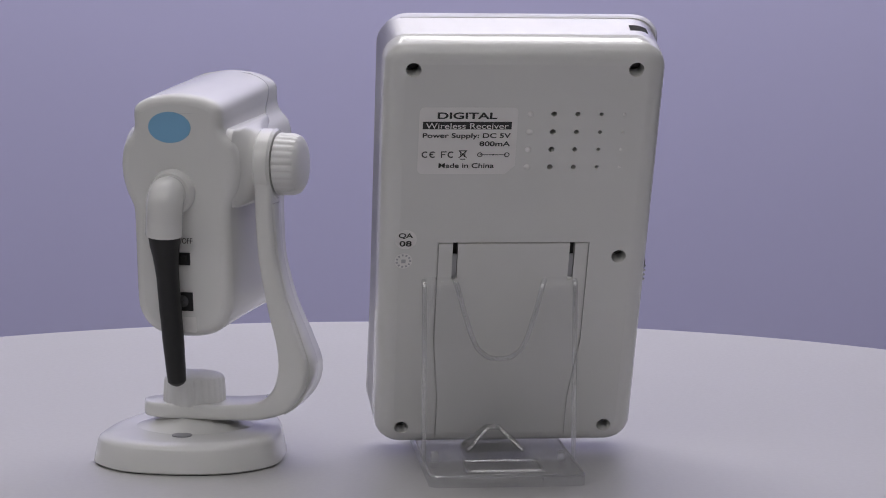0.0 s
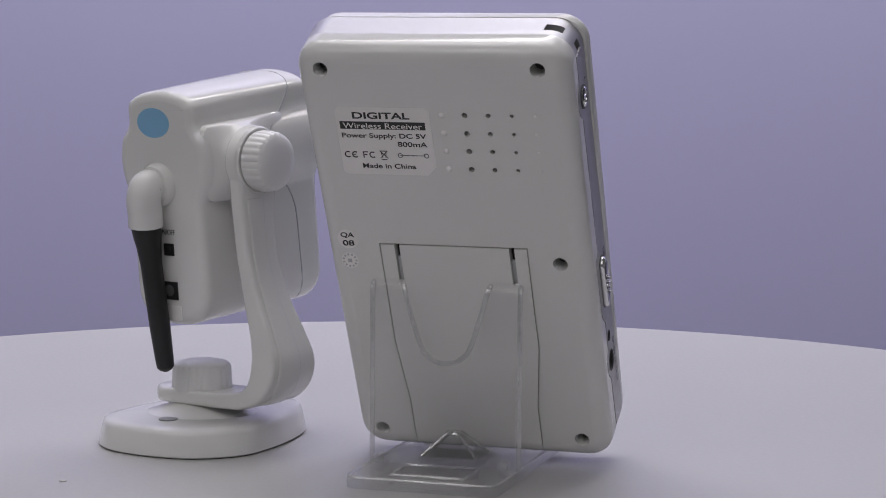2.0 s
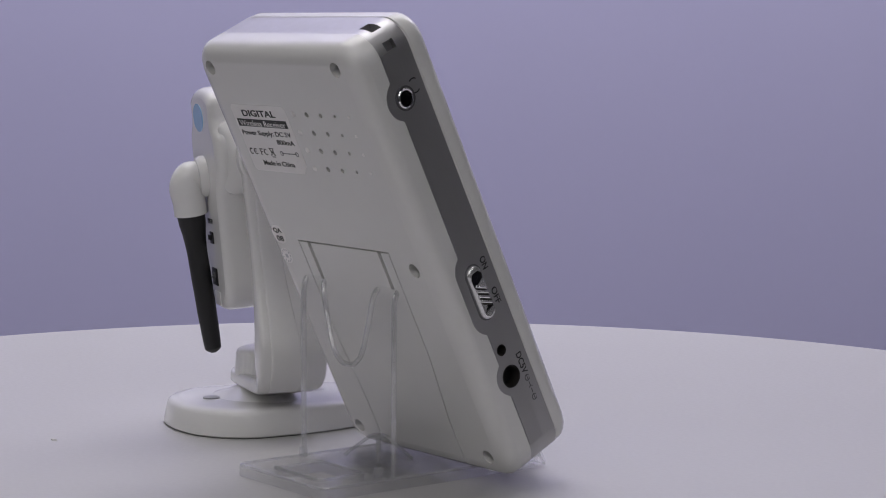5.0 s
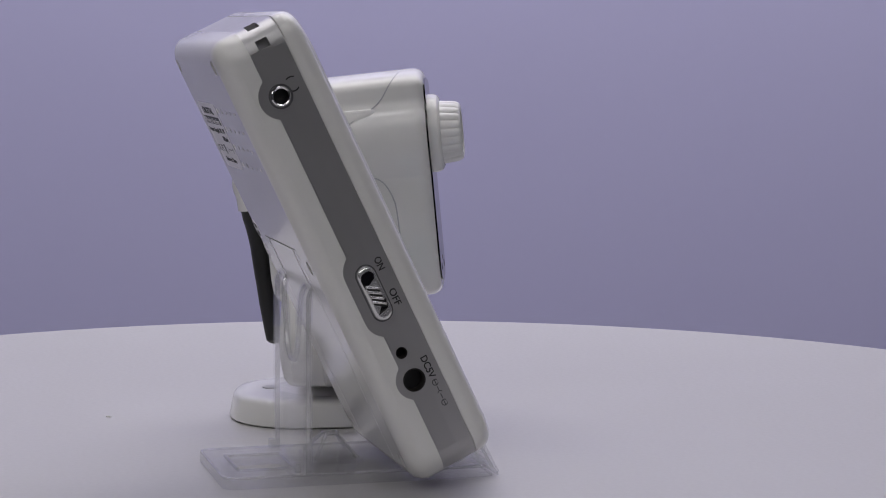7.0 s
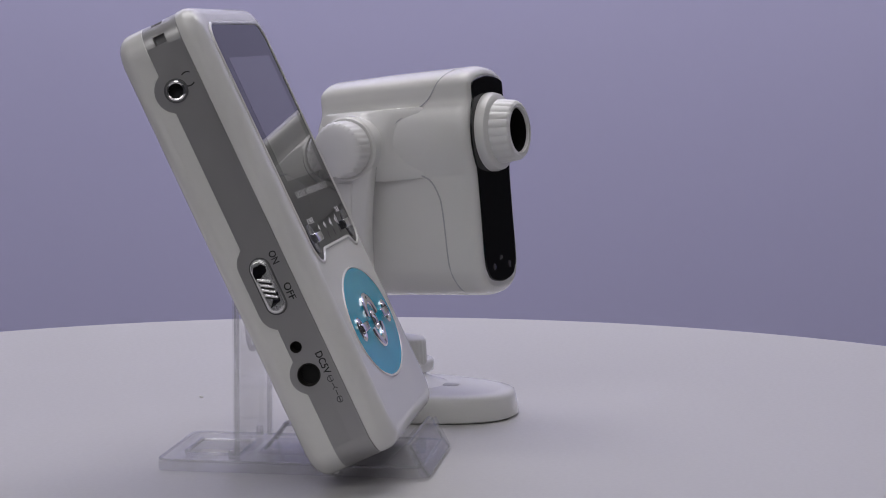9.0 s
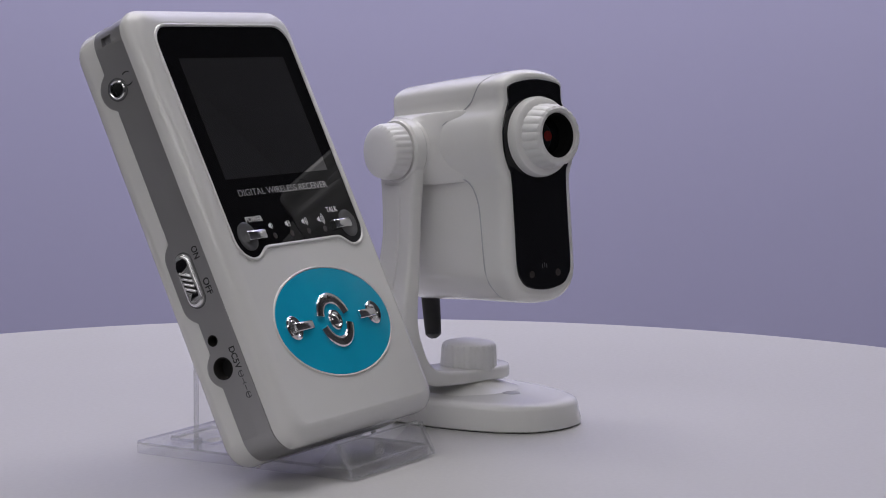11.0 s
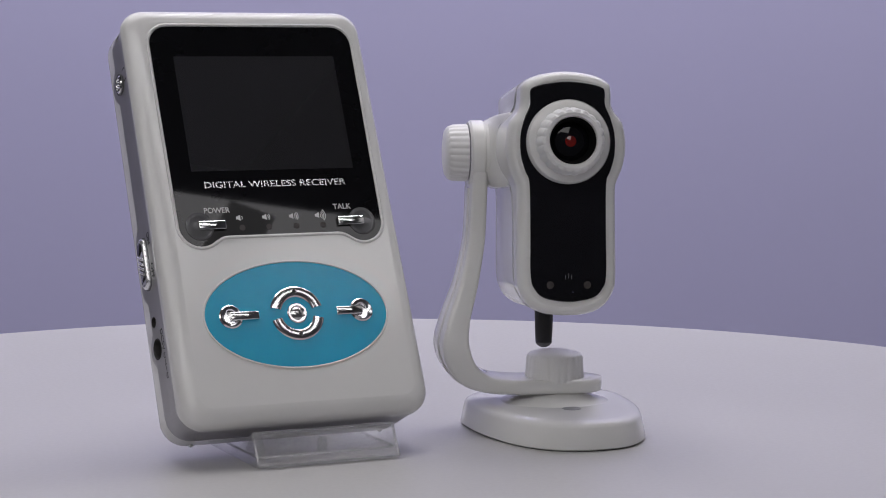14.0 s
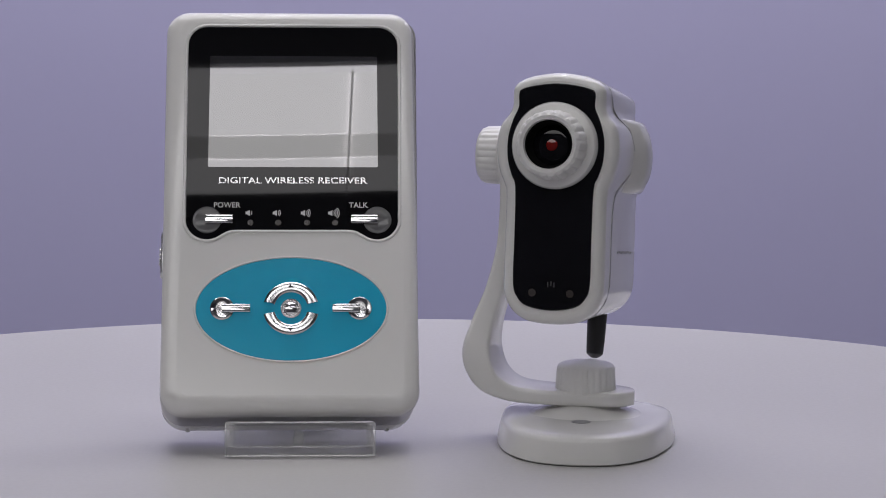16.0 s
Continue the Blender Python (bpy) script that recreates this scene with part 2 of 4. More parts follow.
# ---------------------------------------------------------------- the room
def room():
    # paper hung behind the table, its sides curling a little forward
    plan = [(-1.02, 0.84), (-0.8, 0.965), (-0.5, 1.0), (0.0, 1.0), (0.5, 1.0), (0.8, 0.965), (1.02, 0.84)]
    plan = spline(plan, 5, False)
    bm = bmesh.new()
    rows = [[bm.verts.new((x, y, z)) for z in (-0.72, -0.2, 0.3, 1.0, 2.39)] for x, y in plan]
    for a, b in zip(rows, rows[1:]):
        for i in range(4):
            bm.faces.new((a[i], a[i + 1], b[i + 1], b[i]))
    ob = finish("backdrop", bm, PAPER, None, "", 60)
    tagged(ob, "plain lavender paper backdrop hanging behind the turntable", "backdrop", kind="structure")
    for name, b, mat, cat in (("wall_west", (-2.0, -1.9, -2.0, 1.3, -0.8, 2.4), WALL, "wall"), ("wall_east", (1.9, 2.0, -2.0, 1.3, -0.8, 2.4), WALL, "wall"),
                              ("wall_south", (-1.9, 1.9, -2.0, -1.9, -0.8, 2.4), WALL, "wall"), ("wall_north", (-1.9, 1.9, 1.2, 1.3, -0.8, 2.4), WALL, "wall"),
                              ("ceiling", (-2.0, 2.0, -2.0, 1.3, 2.4, 2.5), CEIL, "ceiling"), ("floor", (-1.9, 1.9, -1.9, 1.2, -0.8, -0.75), WALL, "floor")):
        tagged(finish(name, box(*b), mat), "plain dark grey " + cat + " of the room", cat, kind="structure")


room()


def strip_light():
    # long bowed light panel hung above and in front of the table, with cross bars under it that glow dimly
    t = thing("strip_light", pose(0.0, 0.0, 1.3), "long white studio light panel hung above the turntable", "lamp")
    bow = lambda x: -0.966 + 0.0857 * (x + 0.13) + 0.0746 * (x + 0.13) * (x - 0.43)
    xs = [-1.0 + 2.3 * k / 46 for k in range(47)]
    band = lambda d0, d1: [(x, bow(x) - d1) for x in xs] + [(x, bow(x) - d0) for x in xs[::-1]]
    part("housing", plate(band(-0.006, 0.174), 0.004, 0.05), WALL, t)
    for d0, d1, mat in ((0.0, 0.084, LAMP), (0.0845, 0.1175, LAMP_DIM), (0.118, 0.168, LAMP)):
        part("diffuser", plate(band(d0, d1), 0.004, -0.006), mat, t)
    for x, w in ((0.035, 0.0025), (0.146, 0.009), (0.32, 0.014), (0.428, 0.024), (0.60, 0.03), (0.718, 0.04), (0.882, 0.036), (1.015, 0.066), (-0.4, 0.012)):
        y, lean = bow(x), 0.026 if w > 0.005 else 0.0
        part("cross_bar", plate([(x - w / 2 + lean, y - 0.17), (x + w / 2 + lean, y - 0.17), (x + w / 2, y + 0.002), (x - w / 2, y + 0.002)], -0.0065, -0.0105), LAMP_RIB, t)
    for x in (-0.7, 0.8):
        part("hanger", tube([Vector((x, bow(x) - 0.08, 0.03)), Vector((x, bow(x) - 0.08, 1.1))], [0.006, 0.006], 10), WALL, t)


strip_light()

KEYED = []


# ---------------------------------------------------------------- turntable
def turntable():
    t = thing("turntable", pose(0.0005, 0.0035, 0), "round white turntable with a smooth matt top", "turntable")
    R = 0.285
    part("disc", lathe([(R - 0.004, -0.014), (R, -0.011), (R, -0.0025), (R - 0.0008, -0.0007), (R - 0.0025, 0.0), (0.1, 0.0), (0.02, 0.0)], 160), DISC, t)
    part("foot", lathe([(0.18, -0.75), (0.17, -0.73), (0.15, -0.08), (0.15, -0.03), (0.12, -0.0145)], 64), DISC, t)
    KEYED.append(t)
    bm = bmesh.new()
    bmesh.ops.create_icosphere(bm, subdivisions=2, radius=0.001)
    for v in bm.verts:
        k = 1 + 0.5 * noise.noise(v.co * 1900)
        v.co = (v.co.x * 1.1 * k, v.co.y * 0.6 * k, (v.co.z * 0.35 * k))
    c = finish("crumb", bm, CRUMB)
    c.matrix_world = pose(0.0683, 0.0787, 0.0002, 0, 0, 40)
    tagged(c, "tiny grey crumb lying on the white turntable", "crumb")
    KEYED.append(c)


turntable()


# ---------------------------------------------------------------- receiver
LEAN = 25.6
# local axes: x across, y up the case, z out of its front
M_RX = Matrix.Translation((-0.0310, 0.00796, 0)) @ pose(0, 0, 0, 0, 0, 1.75) @ pose(0, 0, 0, 90 - LEAN, 0, 0)
HW, V0, V1 = 37.9, 2.5, 133.5


def skew(v, w):
    """The case stands a little askew: its sideways shift at height v and depth w."""
    return -0.95 + 0.06 * w + 0.006 * (v - 68)


def case_ring(inset, w, r=7.2):
    return [((x * (1 + 0.0009 * w) + skew(y, w)) * MM, y * MM, w * MM) for x, y in rrect(-HW + inset, HW - inset, V0 + inset, V1 - inset, max(r - inset * 0.6, 1.5), 8)]


def on_front(u, v, w=25.0):
    return basis((u * MM, v * MM, w * MM), (1, 0, 0), (0, 1, 0), (0, 0, 1))


def on_back(u, v, w=0.0):
    return basis((u * MM, v * MM, w * MM), (-1, 0, 0), (0, 1, 0), (0, 0, -1))


def on_side(v, w, d=0.0):
    # text runs down the side, letters' tops towards the front
    u = -HW * 1.0099 + 0.14 + skew(v, 11) - d - 0.2
    u += 0.06 * (w - 11)
    return basis((u * MM, v * MM, w * MM), (-0.006, -1, 0), (0.06, 0, 1), (-1, 0, 0))


def side_plane(v, w, d=0.0):
    u = -HW * 1.0099 + 0.14 + skew(v, 11) - d
    u += 0.06 * (w - 11)
    return basis((u * MM, v * MM, w * MM), (0.06, 0, 1), (0.006, 1, 0), (-1, 0, 0))


def receiver():
    t = thing("wireless_receiver", M_RX, "white plastic handheld receiver with black display leaning on clear stand", "receiver")
    # back shell
    rings = []
    for k in range(7):
        a = math.pi / 2 * k / 6
        rings.append(case_ring(5.0 * (1 - math.sin(a)), -0.3 + 4.6 * (1 - math.cos(a))))
    rings += [case_ring(0, 8.4), case_ring(0.5, 8.8)]
    back = part("back_shell", loft(rings), WHITE, t, "white back shell with screw holes")
    for u, v in ((30.1, 126.9), (-30.0, 127.3), (-30.3, 68.4), (29.3, 9.5), (-30.9, 9.7)):
        cut(back, lathe([(2.12 * MM, -2 * MM), (2.0 * MM, 5 * MM)], 24, Matrix.Translation((u * MM, v * MM, 0))))
        part("screw", lathe([(1.5 * MM, 0), (1.5 * MM, 1.0 * MM), (1.2 * MM, 1.3 * MM)], 16, on_back(u, v, 4.6)), DARK, t, "dark recessed screw")
        # black floor for the shade in the screw hole
        part("screw_seat", lathe([(2.02 * MM, 0), (2.02 * MM, 0.2 * MM)], 16, on_back(u, v, 4.8)), DARK, t)
    # grooves round the flap and its two slots
    for b in ((-21.6, 21.3, 72.7, 73.2), (20.9, 21.3, 40, 73.0), (-21.6, -21.2, 40, 73.0)):
        cut(back, box(b[0] * MM, b[1] * MM, b[2] * MM, b[3] * MM, -1.5 * MM, 0.6 * MM))
    for s in (1, -1):
        xa, xb = (21.1, 19.3) if s > 0 else (-21.4, -19.0)
        ring = [(xa + 0.2, 40.2), (xa - 0.2, 40.2), (xb - 0.2, 20.0), (xb - 0.2, 3.0), (xb + 0.2, 3.0), (xb + 0.2, 20.0)]
        cut(back, plate(mm(ring[::-1]), -1.5 * MM, 0.6 * MM))
    for u in (16.2, -16.9):
        cut(back, box((u - 0.75) * MM, (u + 0.75) * MM, 61.0 * MM, 72.9 * MM, -1.5 * MM, 3.0 * MM))
        part("hinge_pin", box((u - 0.6) * MM, (u + 0.6) * MM, 61.2 * MM, 68.5 * MM, 0.7 * MM, 1.4 * MM), BADGE, t)
        # black sheet at the slot's bottom, in place of its shade
        part("hinge_slot", box((u - 0.7) * MM, (u + 0.7) * MM, 61.1 * MM, 72.7 * MM, 2.4 * MM, 2.9 * MM), DARK, t)
    # loudspeaker grille
    for i, u in enumerate((-2.2, -8.6, -15.1, -21.6, -27.9)):
        for v in (113.8, 108.3, 102.9, 97.4):
            if i in (1, 2, 3):
                r = (0, 0.85, 0.72, 0.55)[i]
                cut(back, lathe([(r * MM, -2 * MM), (r * 0.9 * MM, 3 * MM)], 14, Matrix.Translation((u * MM, v * MM, 0))))
                # black disc closing the hole, painted as its shade
                part("grille_hole", lathe([(r * MM, 0), (r * MM, 0.2 * MM)], 12, on_back(u, v, 2.9)), DARK, t)
            else:
                r = 0.95 if i == 0 else 0.5
                part("grille_dimple", lathe([(r * MM, 0), (r * 0.8 * MM, 0.16 * MM), (r * 0.3 * MM, 0.24 * MM)], 12, on_back(u, v, -0.28)), STICKER, t)
    # back label
    lab = part("label_sticker", plate(mm(rrect(-13.4, 13.4, -10.3, 10.3, 1.5)[:21] + [(10.8, -10.3), (13.4, -7.7)]), 0, 0.06 * MM, 0, on_back(14.6, 105.5, -0.3)), STICKER, t, "pale grey rating sticker")
    z = -0.37
    writing("lettering", "DIGITAL", on_back(15.0, 113.3, z), 16.2 * MM, 2.0 * MM, INK, lab, bold=0.025)
    part("ink_bar", box(-12.1 * MM, 12.1 * MM, -1.15 * MM, 1.15 * MM, 0, 0.05 * MM), INK, lab).data.transform(on_back(14.9, 110.3, z))
    writing("lettering", "Wireless Receiver", on_back(14.9, 110.2, z - 0.06), 22.5 * MM, 1.7 * MM, STICKER, lab)
    writing("lettering", "Power Supply: DC 5V", on_back(14.9, 107.0, z), 24.0 * MM, 1.9 * MM, INK, lab, bold=0.016)
    writing("lettering", "800mA", on_back(7.1, 104.7, z), 8.4 * MM, 1.5 * MM, INK, lab, bold=0.014)
    writing("lettering", "Made in China", on_back(14.6, 97.9, z), 15.2 * MM, 1.5 * MM, INK, lab, bold=0.014)
    # approval marks as plain shapes
    for u in (26.0, 23.9, 18.9):
        arc = [(1.0 * math.cos(a), 1.0 * math.sin(a)) for a in [radians(50 + 26 * k) for k in range(11)]]
        inn = [(0.66 * x, 0.66 * y) for x, y in arc[::-1]]
        part("approval_mark", plate(mm(arc + inn), 0, 0.05 * MM, 0, on_back(u, 101.3, z)), INK, lab)
    part("approval_mark", box(-0.9 * MM, 0.1 * MM, -0.13 * MM, 0.13 * MM, 0, 0.05 * MM), INK, lab).data.transform(on_back(23.9, 101.3, z))
    for x0, x1, y0, y1 in ((-0.75, -0.45, -1.0, 1.0), (-0.44, 0.7, 0.72, 1.0), (-0.44, 0.45, -0.12, 0.14)):
        part("approval_mark", box(x0 * MM, x1 * MM, y0 * MM, y1 * MM, 0, 0.05 * MM), INK, lab).data.transform(on_back(20.9, 101.3, z))
    bin_ = [((-0.9, 1.1), (0.9, 1.1)), ((-0.7, 0.9), (-0.45, -0.9)), ((0.7, 0.9), (0.45, -0.9)), ((-1.1, -1.1), (1.1, 1.2)), ((1.1, -1.1), (-1.1, 1.2)), ((-0.8, -1.5), (0.8, -1.5))]
    bars = []
    for (ax, ay), (bx, by) in bin_:
        tx, ty = bx - ax, by - ay
        l = math.hypot(tx, ty)
        nx, ny = -ty / l * 0.11, tx / l * 0.11
        bars.append(plate(mm([(ax - nx, ay - ny), (bx - nx, by - ny), (bx + nx, by + ny), (ax + nx, ay + ny)]), 0, 0.05 * MM, 0, on_back(15.7, 101.4, z)))
    part("disposal_mark", merge(*bars), INK, lab)
    pol = [plate(mm(circle(0, 0, 0.22, 10)), 0, 0.05 * MM, 0, on_back(7.4, 101.3, z)), plate(mm([(-3.6, -0.09), (3.6, -0.09), (3.6, 0.09), (-3.6, 0.09)]), 0, 0.05 * MM, 0, on_back(7.4, 101.3, z))]
    for u in (11.0, 3.6):
        pol.append(merge(loft([[(x, y, 0) for x, y in mm(circle(0, 0, 0.75, 16))], [(x, y, 0) for x, y in mm(circle(0, 0, 0.5, 16))]], False)))
        pol[-1].transform(on_back(u, 101.3, z - 0.05))
    part("polarity_mark", merge(*pol), GREY_INK, lab)
    # inspection stickers
    qa = part("inspection_sticker", plate(mm(circle(0, 0, 3.1, 32)), 0, 0.06 * MM, 0, on_back(30.3, 74.2, -0.28)), STICKER, t)
    writing("lettering", "QA", on_back(30.3, 75.4, -0.35), 4.0 * MM, 1.8 * MM, INK, qa, bold=0.02)
    writing("lettering", "08", on_back(30.3, 72.9, -0.35), 3.4 * MM, 1.8 * MM, INK, qa, bold=0.02)
    st = part("inspection_sticker", plate(mm(circle(0, 0, 2.5, 32)), 0, 0.06 * MM, 0, on_back(30.7, 67.2, -0.28)), STICKER, t)
    marks = []
    for k in range(11):
        a = 2 * math.pi * k / 11
        marks.append(box(1.6 * MM, 2.2 * MM, -0.25 * MM, 0.25 * MM, 0, 0.05 * MM))
        marks[-1].transform(on_back(30.7, 67.2, -0.34) @ Matrix.Rotation(a, 4, "Z"))
    marks.append(box(-0.6 * MM, 0.6 * MM, -0.7 * MM, 0.5 * MM, 0, 0.05 * MM))
    marks[-1].transform(on_back(30.7, 67.2, -0.34))
    part("ink_marks", merge(*marks), BADGE, st)

    # silver band round the middle
    band = part("silver_band", loft([case_ring(0.8, 8.0), case_ring(0.08, 8.3), case_ring(0.08, 18.5), case_ring(0.8, 18.8)]), SILVER, t, "silver grey middle band")
    # its side strip, widened in round lobes behind the sockets and the switch
    def lobe(v):
        low = 8.7
        for c, flat, r in ((114.0, 0.0, 5.9), (56.3, 6.6, 5.6), (30.2, 0.0, 5.3)):
            d = max(abs(v - c) - flat, 0.0)
            round_ = 11.1 - math.sqrt(max(r * r - d * d, 0.0)) if d < r else 11.1
            # soft inner corner where the lobe meets the straight edge
            h = max(1.2 - abs(round_ - 8.7), 0.0) / 1.2
            low = min(low, min(round_, 8.7) - h * h * 0.3)
        return low

    vs = [9.5 + 117.5 * k / 235 for k in range(236)]
    ring = [(18.35, vs[0]), (18.35, vs[-1])] + [(lobe(v), v) for v in vs[::-1]]
    strip_ = part("side_strip", plate([(x * MM, y * MM) for x, y in ring], -0.3 * MM, 0.16 * MM, 0, side_plane(0, 0)), SILVER, t, "silver grey side strip with round lobes")
    # lanyard slot at the corner, its floors coloured grey for the shade inside
    cut(band, box(-34.5 * MM, -29.5 * MM, 130 * MM, 138 * MM, 11.2 * MM, 14.6 * MM))
    part("lanyard_slot", box(-34.6 * MM, -29.4 * MM, 129.9 * MM, 131.0 * MM, 11.1 * MM, 14.7 * MM), HOLE_SHADE, t)
    cut(band, box(-40 * MM, -35.5 * MM, 124.0 * MM, 129.5 * MM, 11.2 * MM, 14.6 * MM))
    part("lanyard_slot", box(-36 * MM, -35.4 * MM, 123.9 * MM, 129.6 * MM, 11.1 * MM, 14.7 * MM), HOLE_SHADE, t)
    # sockets, bored into the band
    for v, w, r in ((114.0, 11.2, 2.0), (38.4, 11.0, 1.5), (30.2, 11.0, 2.95)):
        for ob in (back, band, strip_):
            cut(ob, lathe([((r + 0.12) * MM, -5.0 * MM), ((r + 0.12) * MM, 1.5 * MM)], 28, side_plane(v, w)))
        part("socket_liner", lathe([((r + 0.1) * MM, -4.6 * MM), ((r + 0.1) * MM, -3.4 * MM), (r * 0.3 * MM, -3.3 * MM)], 24, side_plane(v, w)), BLACK_RUBBER, t)
    rim = lambda prof: loft([[(q * math.cos(2 * math.pi * k / 32) * MM, q * math.sin(2 * math.pi * k / 32) * MM, h * MM) for k in range(32)] for q, h in prof], False)
    bm = rim([(3.3, 0), (3.3, 0.5), (3.0, 0.56), (2.7, 0.42)])
    bm.transform(side_plane(114.0, 11.2))
    jk = part("headphone_socket", bm, GREY_INK, t, "chrome-rimmed headphone socket")
    bm = rim([(2.75, 0.2), (2.7, 0.65), (2.4, 0.95), (2.05, 0.8), (1.95, 0.4), (1.95, -4.0)])
    bm.transform(side_plane(114.0, 11.2))
    part("chrome_rim", bm, CHROME, jk)
    bow = [[(q * math.cos(radians(-125 + 250 * k / 24)) * MM, q * math.sin(radians(-125 + 250 * k / 24)) * MM, h * MM) for q, h in ((1.75, 0), (1.75, 0.05), (2.1, 0.05), (2.1, 0))] for k in range(25)]
    bm = loft(bow)
    bm.transform(side_plane(115.6, 15.4, 0.2))
    part("headphone_mark", bm, INK, t)
    for name, v, r in (("reset_hole", 38.4, 1.5), ("power_socket", 30.2, 2.95)):
        bore = [(r * 1.08, 0.17), (r * 1.06, 0.3), (r * 0.99, 0.3), (r * 0.95, 0.1), (r * 0.95, -4.4), (r * 0.02, -4.5)]
        bm = loft([[(q * math.cos(2 * math.pi * k / 28) * MM, q * math.sin(2 * math.pi * k / 28) * MM, h * MM) for k in range(28)] for q, h in bore], False)
        bm.transform(side_plane(v, 11.0))
        part(name, bm, DARK, t, "round black socket hole")
    # sliding switch
    sw = part("power_switch", plate(mm(rrect(-3.0, 3.0, -8.2, 8.2, 3.0, 8)), 0, 0.32 * MM, 0.05 * MM, side_plane(56.3, 11.2)), GREY_INK, t, "sliding power switch in a dark oval slot")
    part("slider", plate(mm(rrect(-2.6, 2.6, -7.8, 7.8, 2.6, 8)), 0.25 * MM, 1.5 * MM, 0.9 * MM, side_plane(56.3, 11.2), 5), SILVER_INK, sw, "chrome slider")
    # two black patches laid on the slider, above and below the ridges
    part("slider_patch", plate(mm([(-2.0, 2.2), (1.6, 3.8), (1.9, 5.2), (0.9, 6.3), (-1.2, 6.2), (-2.1, 4.8)]), 0.3 * MM, 1.62 * MM, 0.1 * MM, side_plane(56.3, 11.2)), BLACK_GLOSS, sw)
    part("slider_patch", plate(mm([(-1.5, -5.6), (1.7, -4.9), (2.0, -2.2), (1.0, -2.6)]), 0.3 * MM, 1.6 * MM, 0.08 * MM, side_plane(56.3, 11.2)), BLACK_GLOSS, sw)
    for k in range(4):
        r = plate(mm(rrect(-2.0, 2.0, -0.4, 0.4, 0.3, 3)), 1.2 * MM, 2.1 * MM, 0.36 * MM)
        r.transform(side_plane(55.9 + (k - 1.5) * 1.5, 11.2) @ Matrix.Rotation(radians(-32), 4, "Z"))
        part("grip_ridge", r, SILVER_INK, sw)
        # black bar between ridges, drawn for the shade of the groove
        r = plate(mm(rrect(-1.8, 1.8, -0.2, 0.2, 0.15, 3)), 1.2 * MM, 1.62 * MM, 0.05 * MM)
        r.transform(side_plane(55.15 + (k - 1.5) * 1.5, 11.2) @ Matrix.Rotation(radians(-32), 4, "Z"))
        part("groove_shade", r, BLACK_RUBBER, sw)
    writing("lettering", "ON", on_side(62.8, 16.0), 3.6 * MM, 2.1 * MM, INK, t, bold=0.02)
    writing("lettering", "OFF", on_side(52.8, 16.0), 4.8 * MM, 2.1 * MM, INK, t, bold=0.02)
    writing("lettering", "DC5V", on_side(31.6, 15.9), 6.4 * MM, 2.0 * MM, INK, t, bold=0.02)
    bits = []
    for v in (26.9, 20.8):
        b = loft([[(x, y, 0) for x, y in mm(circle(0, 0, 0.95, 18))], [(x, y, 0) for x, y in mm(circle(0, 0, 0.68, 18))]], False)
        bits += [b, plate(mm([(-0.7, -0.12), (0.7, -0.12), (0.7, 0.12), (-0.7, 0.12)]), 0, 0.04 * MM)]
        for b in bits[-2:]:
            b.transform(on_side(v, 15.9, 0.05))
    for k in (0, 1):
        b = plate(mm([(-0.7, -0.12), (0.7, -0.12), (0.7, 0.12), (-0.7, 0.12)]), 0, 0.04 * MM)
        b.transform(on_side(24.9 - 2.1 * k, 15.9, 0.05))
        bits.append(b)
    arc = [(0.8 * math.cos(a), 0.8 * math.sin(a)) for a in [radians(110 + 20 * k) for k in range(8)]]
    bits.append(plate(mm(arc + [(0.7 * x, 0.7 * y) for x, y in arc[::-1]]), 0, 0.04 * MM, 0, on_side(23.6, 15.9, 0.05)))
    part("polarity_mark", merge(*bits), GREY_INK, t)

    # front shell
    rings = [case_ring(0.5, 18.4), case_ring(0, 18.8), case_ring(0, 20.6)]
    for k in range(1, 8):
        a = math.pi / 2 * k / 7
        rings.append(case_ring(5.0 * (1 - math.cos(a)), 20.6 + 4.4 * math.sin(a)))
    # its edges sit askew to the case: drawn in on one side, fuller on the other
    full = [0.0, 0.4, 1.0] + [1.0, 0.95, 0.85, 0.7, 0.5, 0.25, 0.0]
    rings = [[(x - (0.8 if x > 0 else 0.5) * k * MM - 0.013 * k * (y - 68 * MM), y, w) for x, y, w in ring] for ring, k in zip(rings, full)]
    part("front_shell", loft(rings), WHITE, t, "glossy white front shell")
    # black window with rounded lobes at its lower corners
    half = [(0.6, 126.9), (26.5, 126.9)]
    half += [(26.6 + 6.0 * math.sin(math.pi / 2 * k / 6), 120.9 + 6.0 * math.cos(math.pi / 2 * k / 6)) for k in range(1, 7)]
    half += [(32.5, 100), (32.3, 80), (32.2, 66)]
    half += [(25.8 + 6.4 * math.cos(radians(a)), 62.7 + 6.4 * math.sin(radians(a))) for a in range(10, -131, -14)]
    half += [(19.8, 58.9), (18.6, 59.3), (17, 59.4), (0.6, 59.4)]
    ring = [(0.3 + x, y) for x, y in half] + [(0.5 - x, y) for x, y in half[::-1]]
    win = part("display_window", plate(mm(ring[::-1]), 24.6 * MM, 25.08 * MM, 0.05 * MM), WINDOW, t, "glossy black display window")
    # bead added so that a highlight line runs round the window
    bead = [Vector((x * MM, y * MM, 25.0 * MM)) for x, y in offset(ring[::-1], -0.55)]
    part("window_glint_bead", tube(bead + bead[:1], [0.5 * MM] * (len(bead) + 1), 10), WHITE, t, "white bead added round the window for its edge highlight")
    part("screen", plate(mm(rrect(-25.3, 26.5, 79.8, 117.0, 0.3)), 25.0 * MM, 25.11 * MM), LCD, win, "dark unlit display")
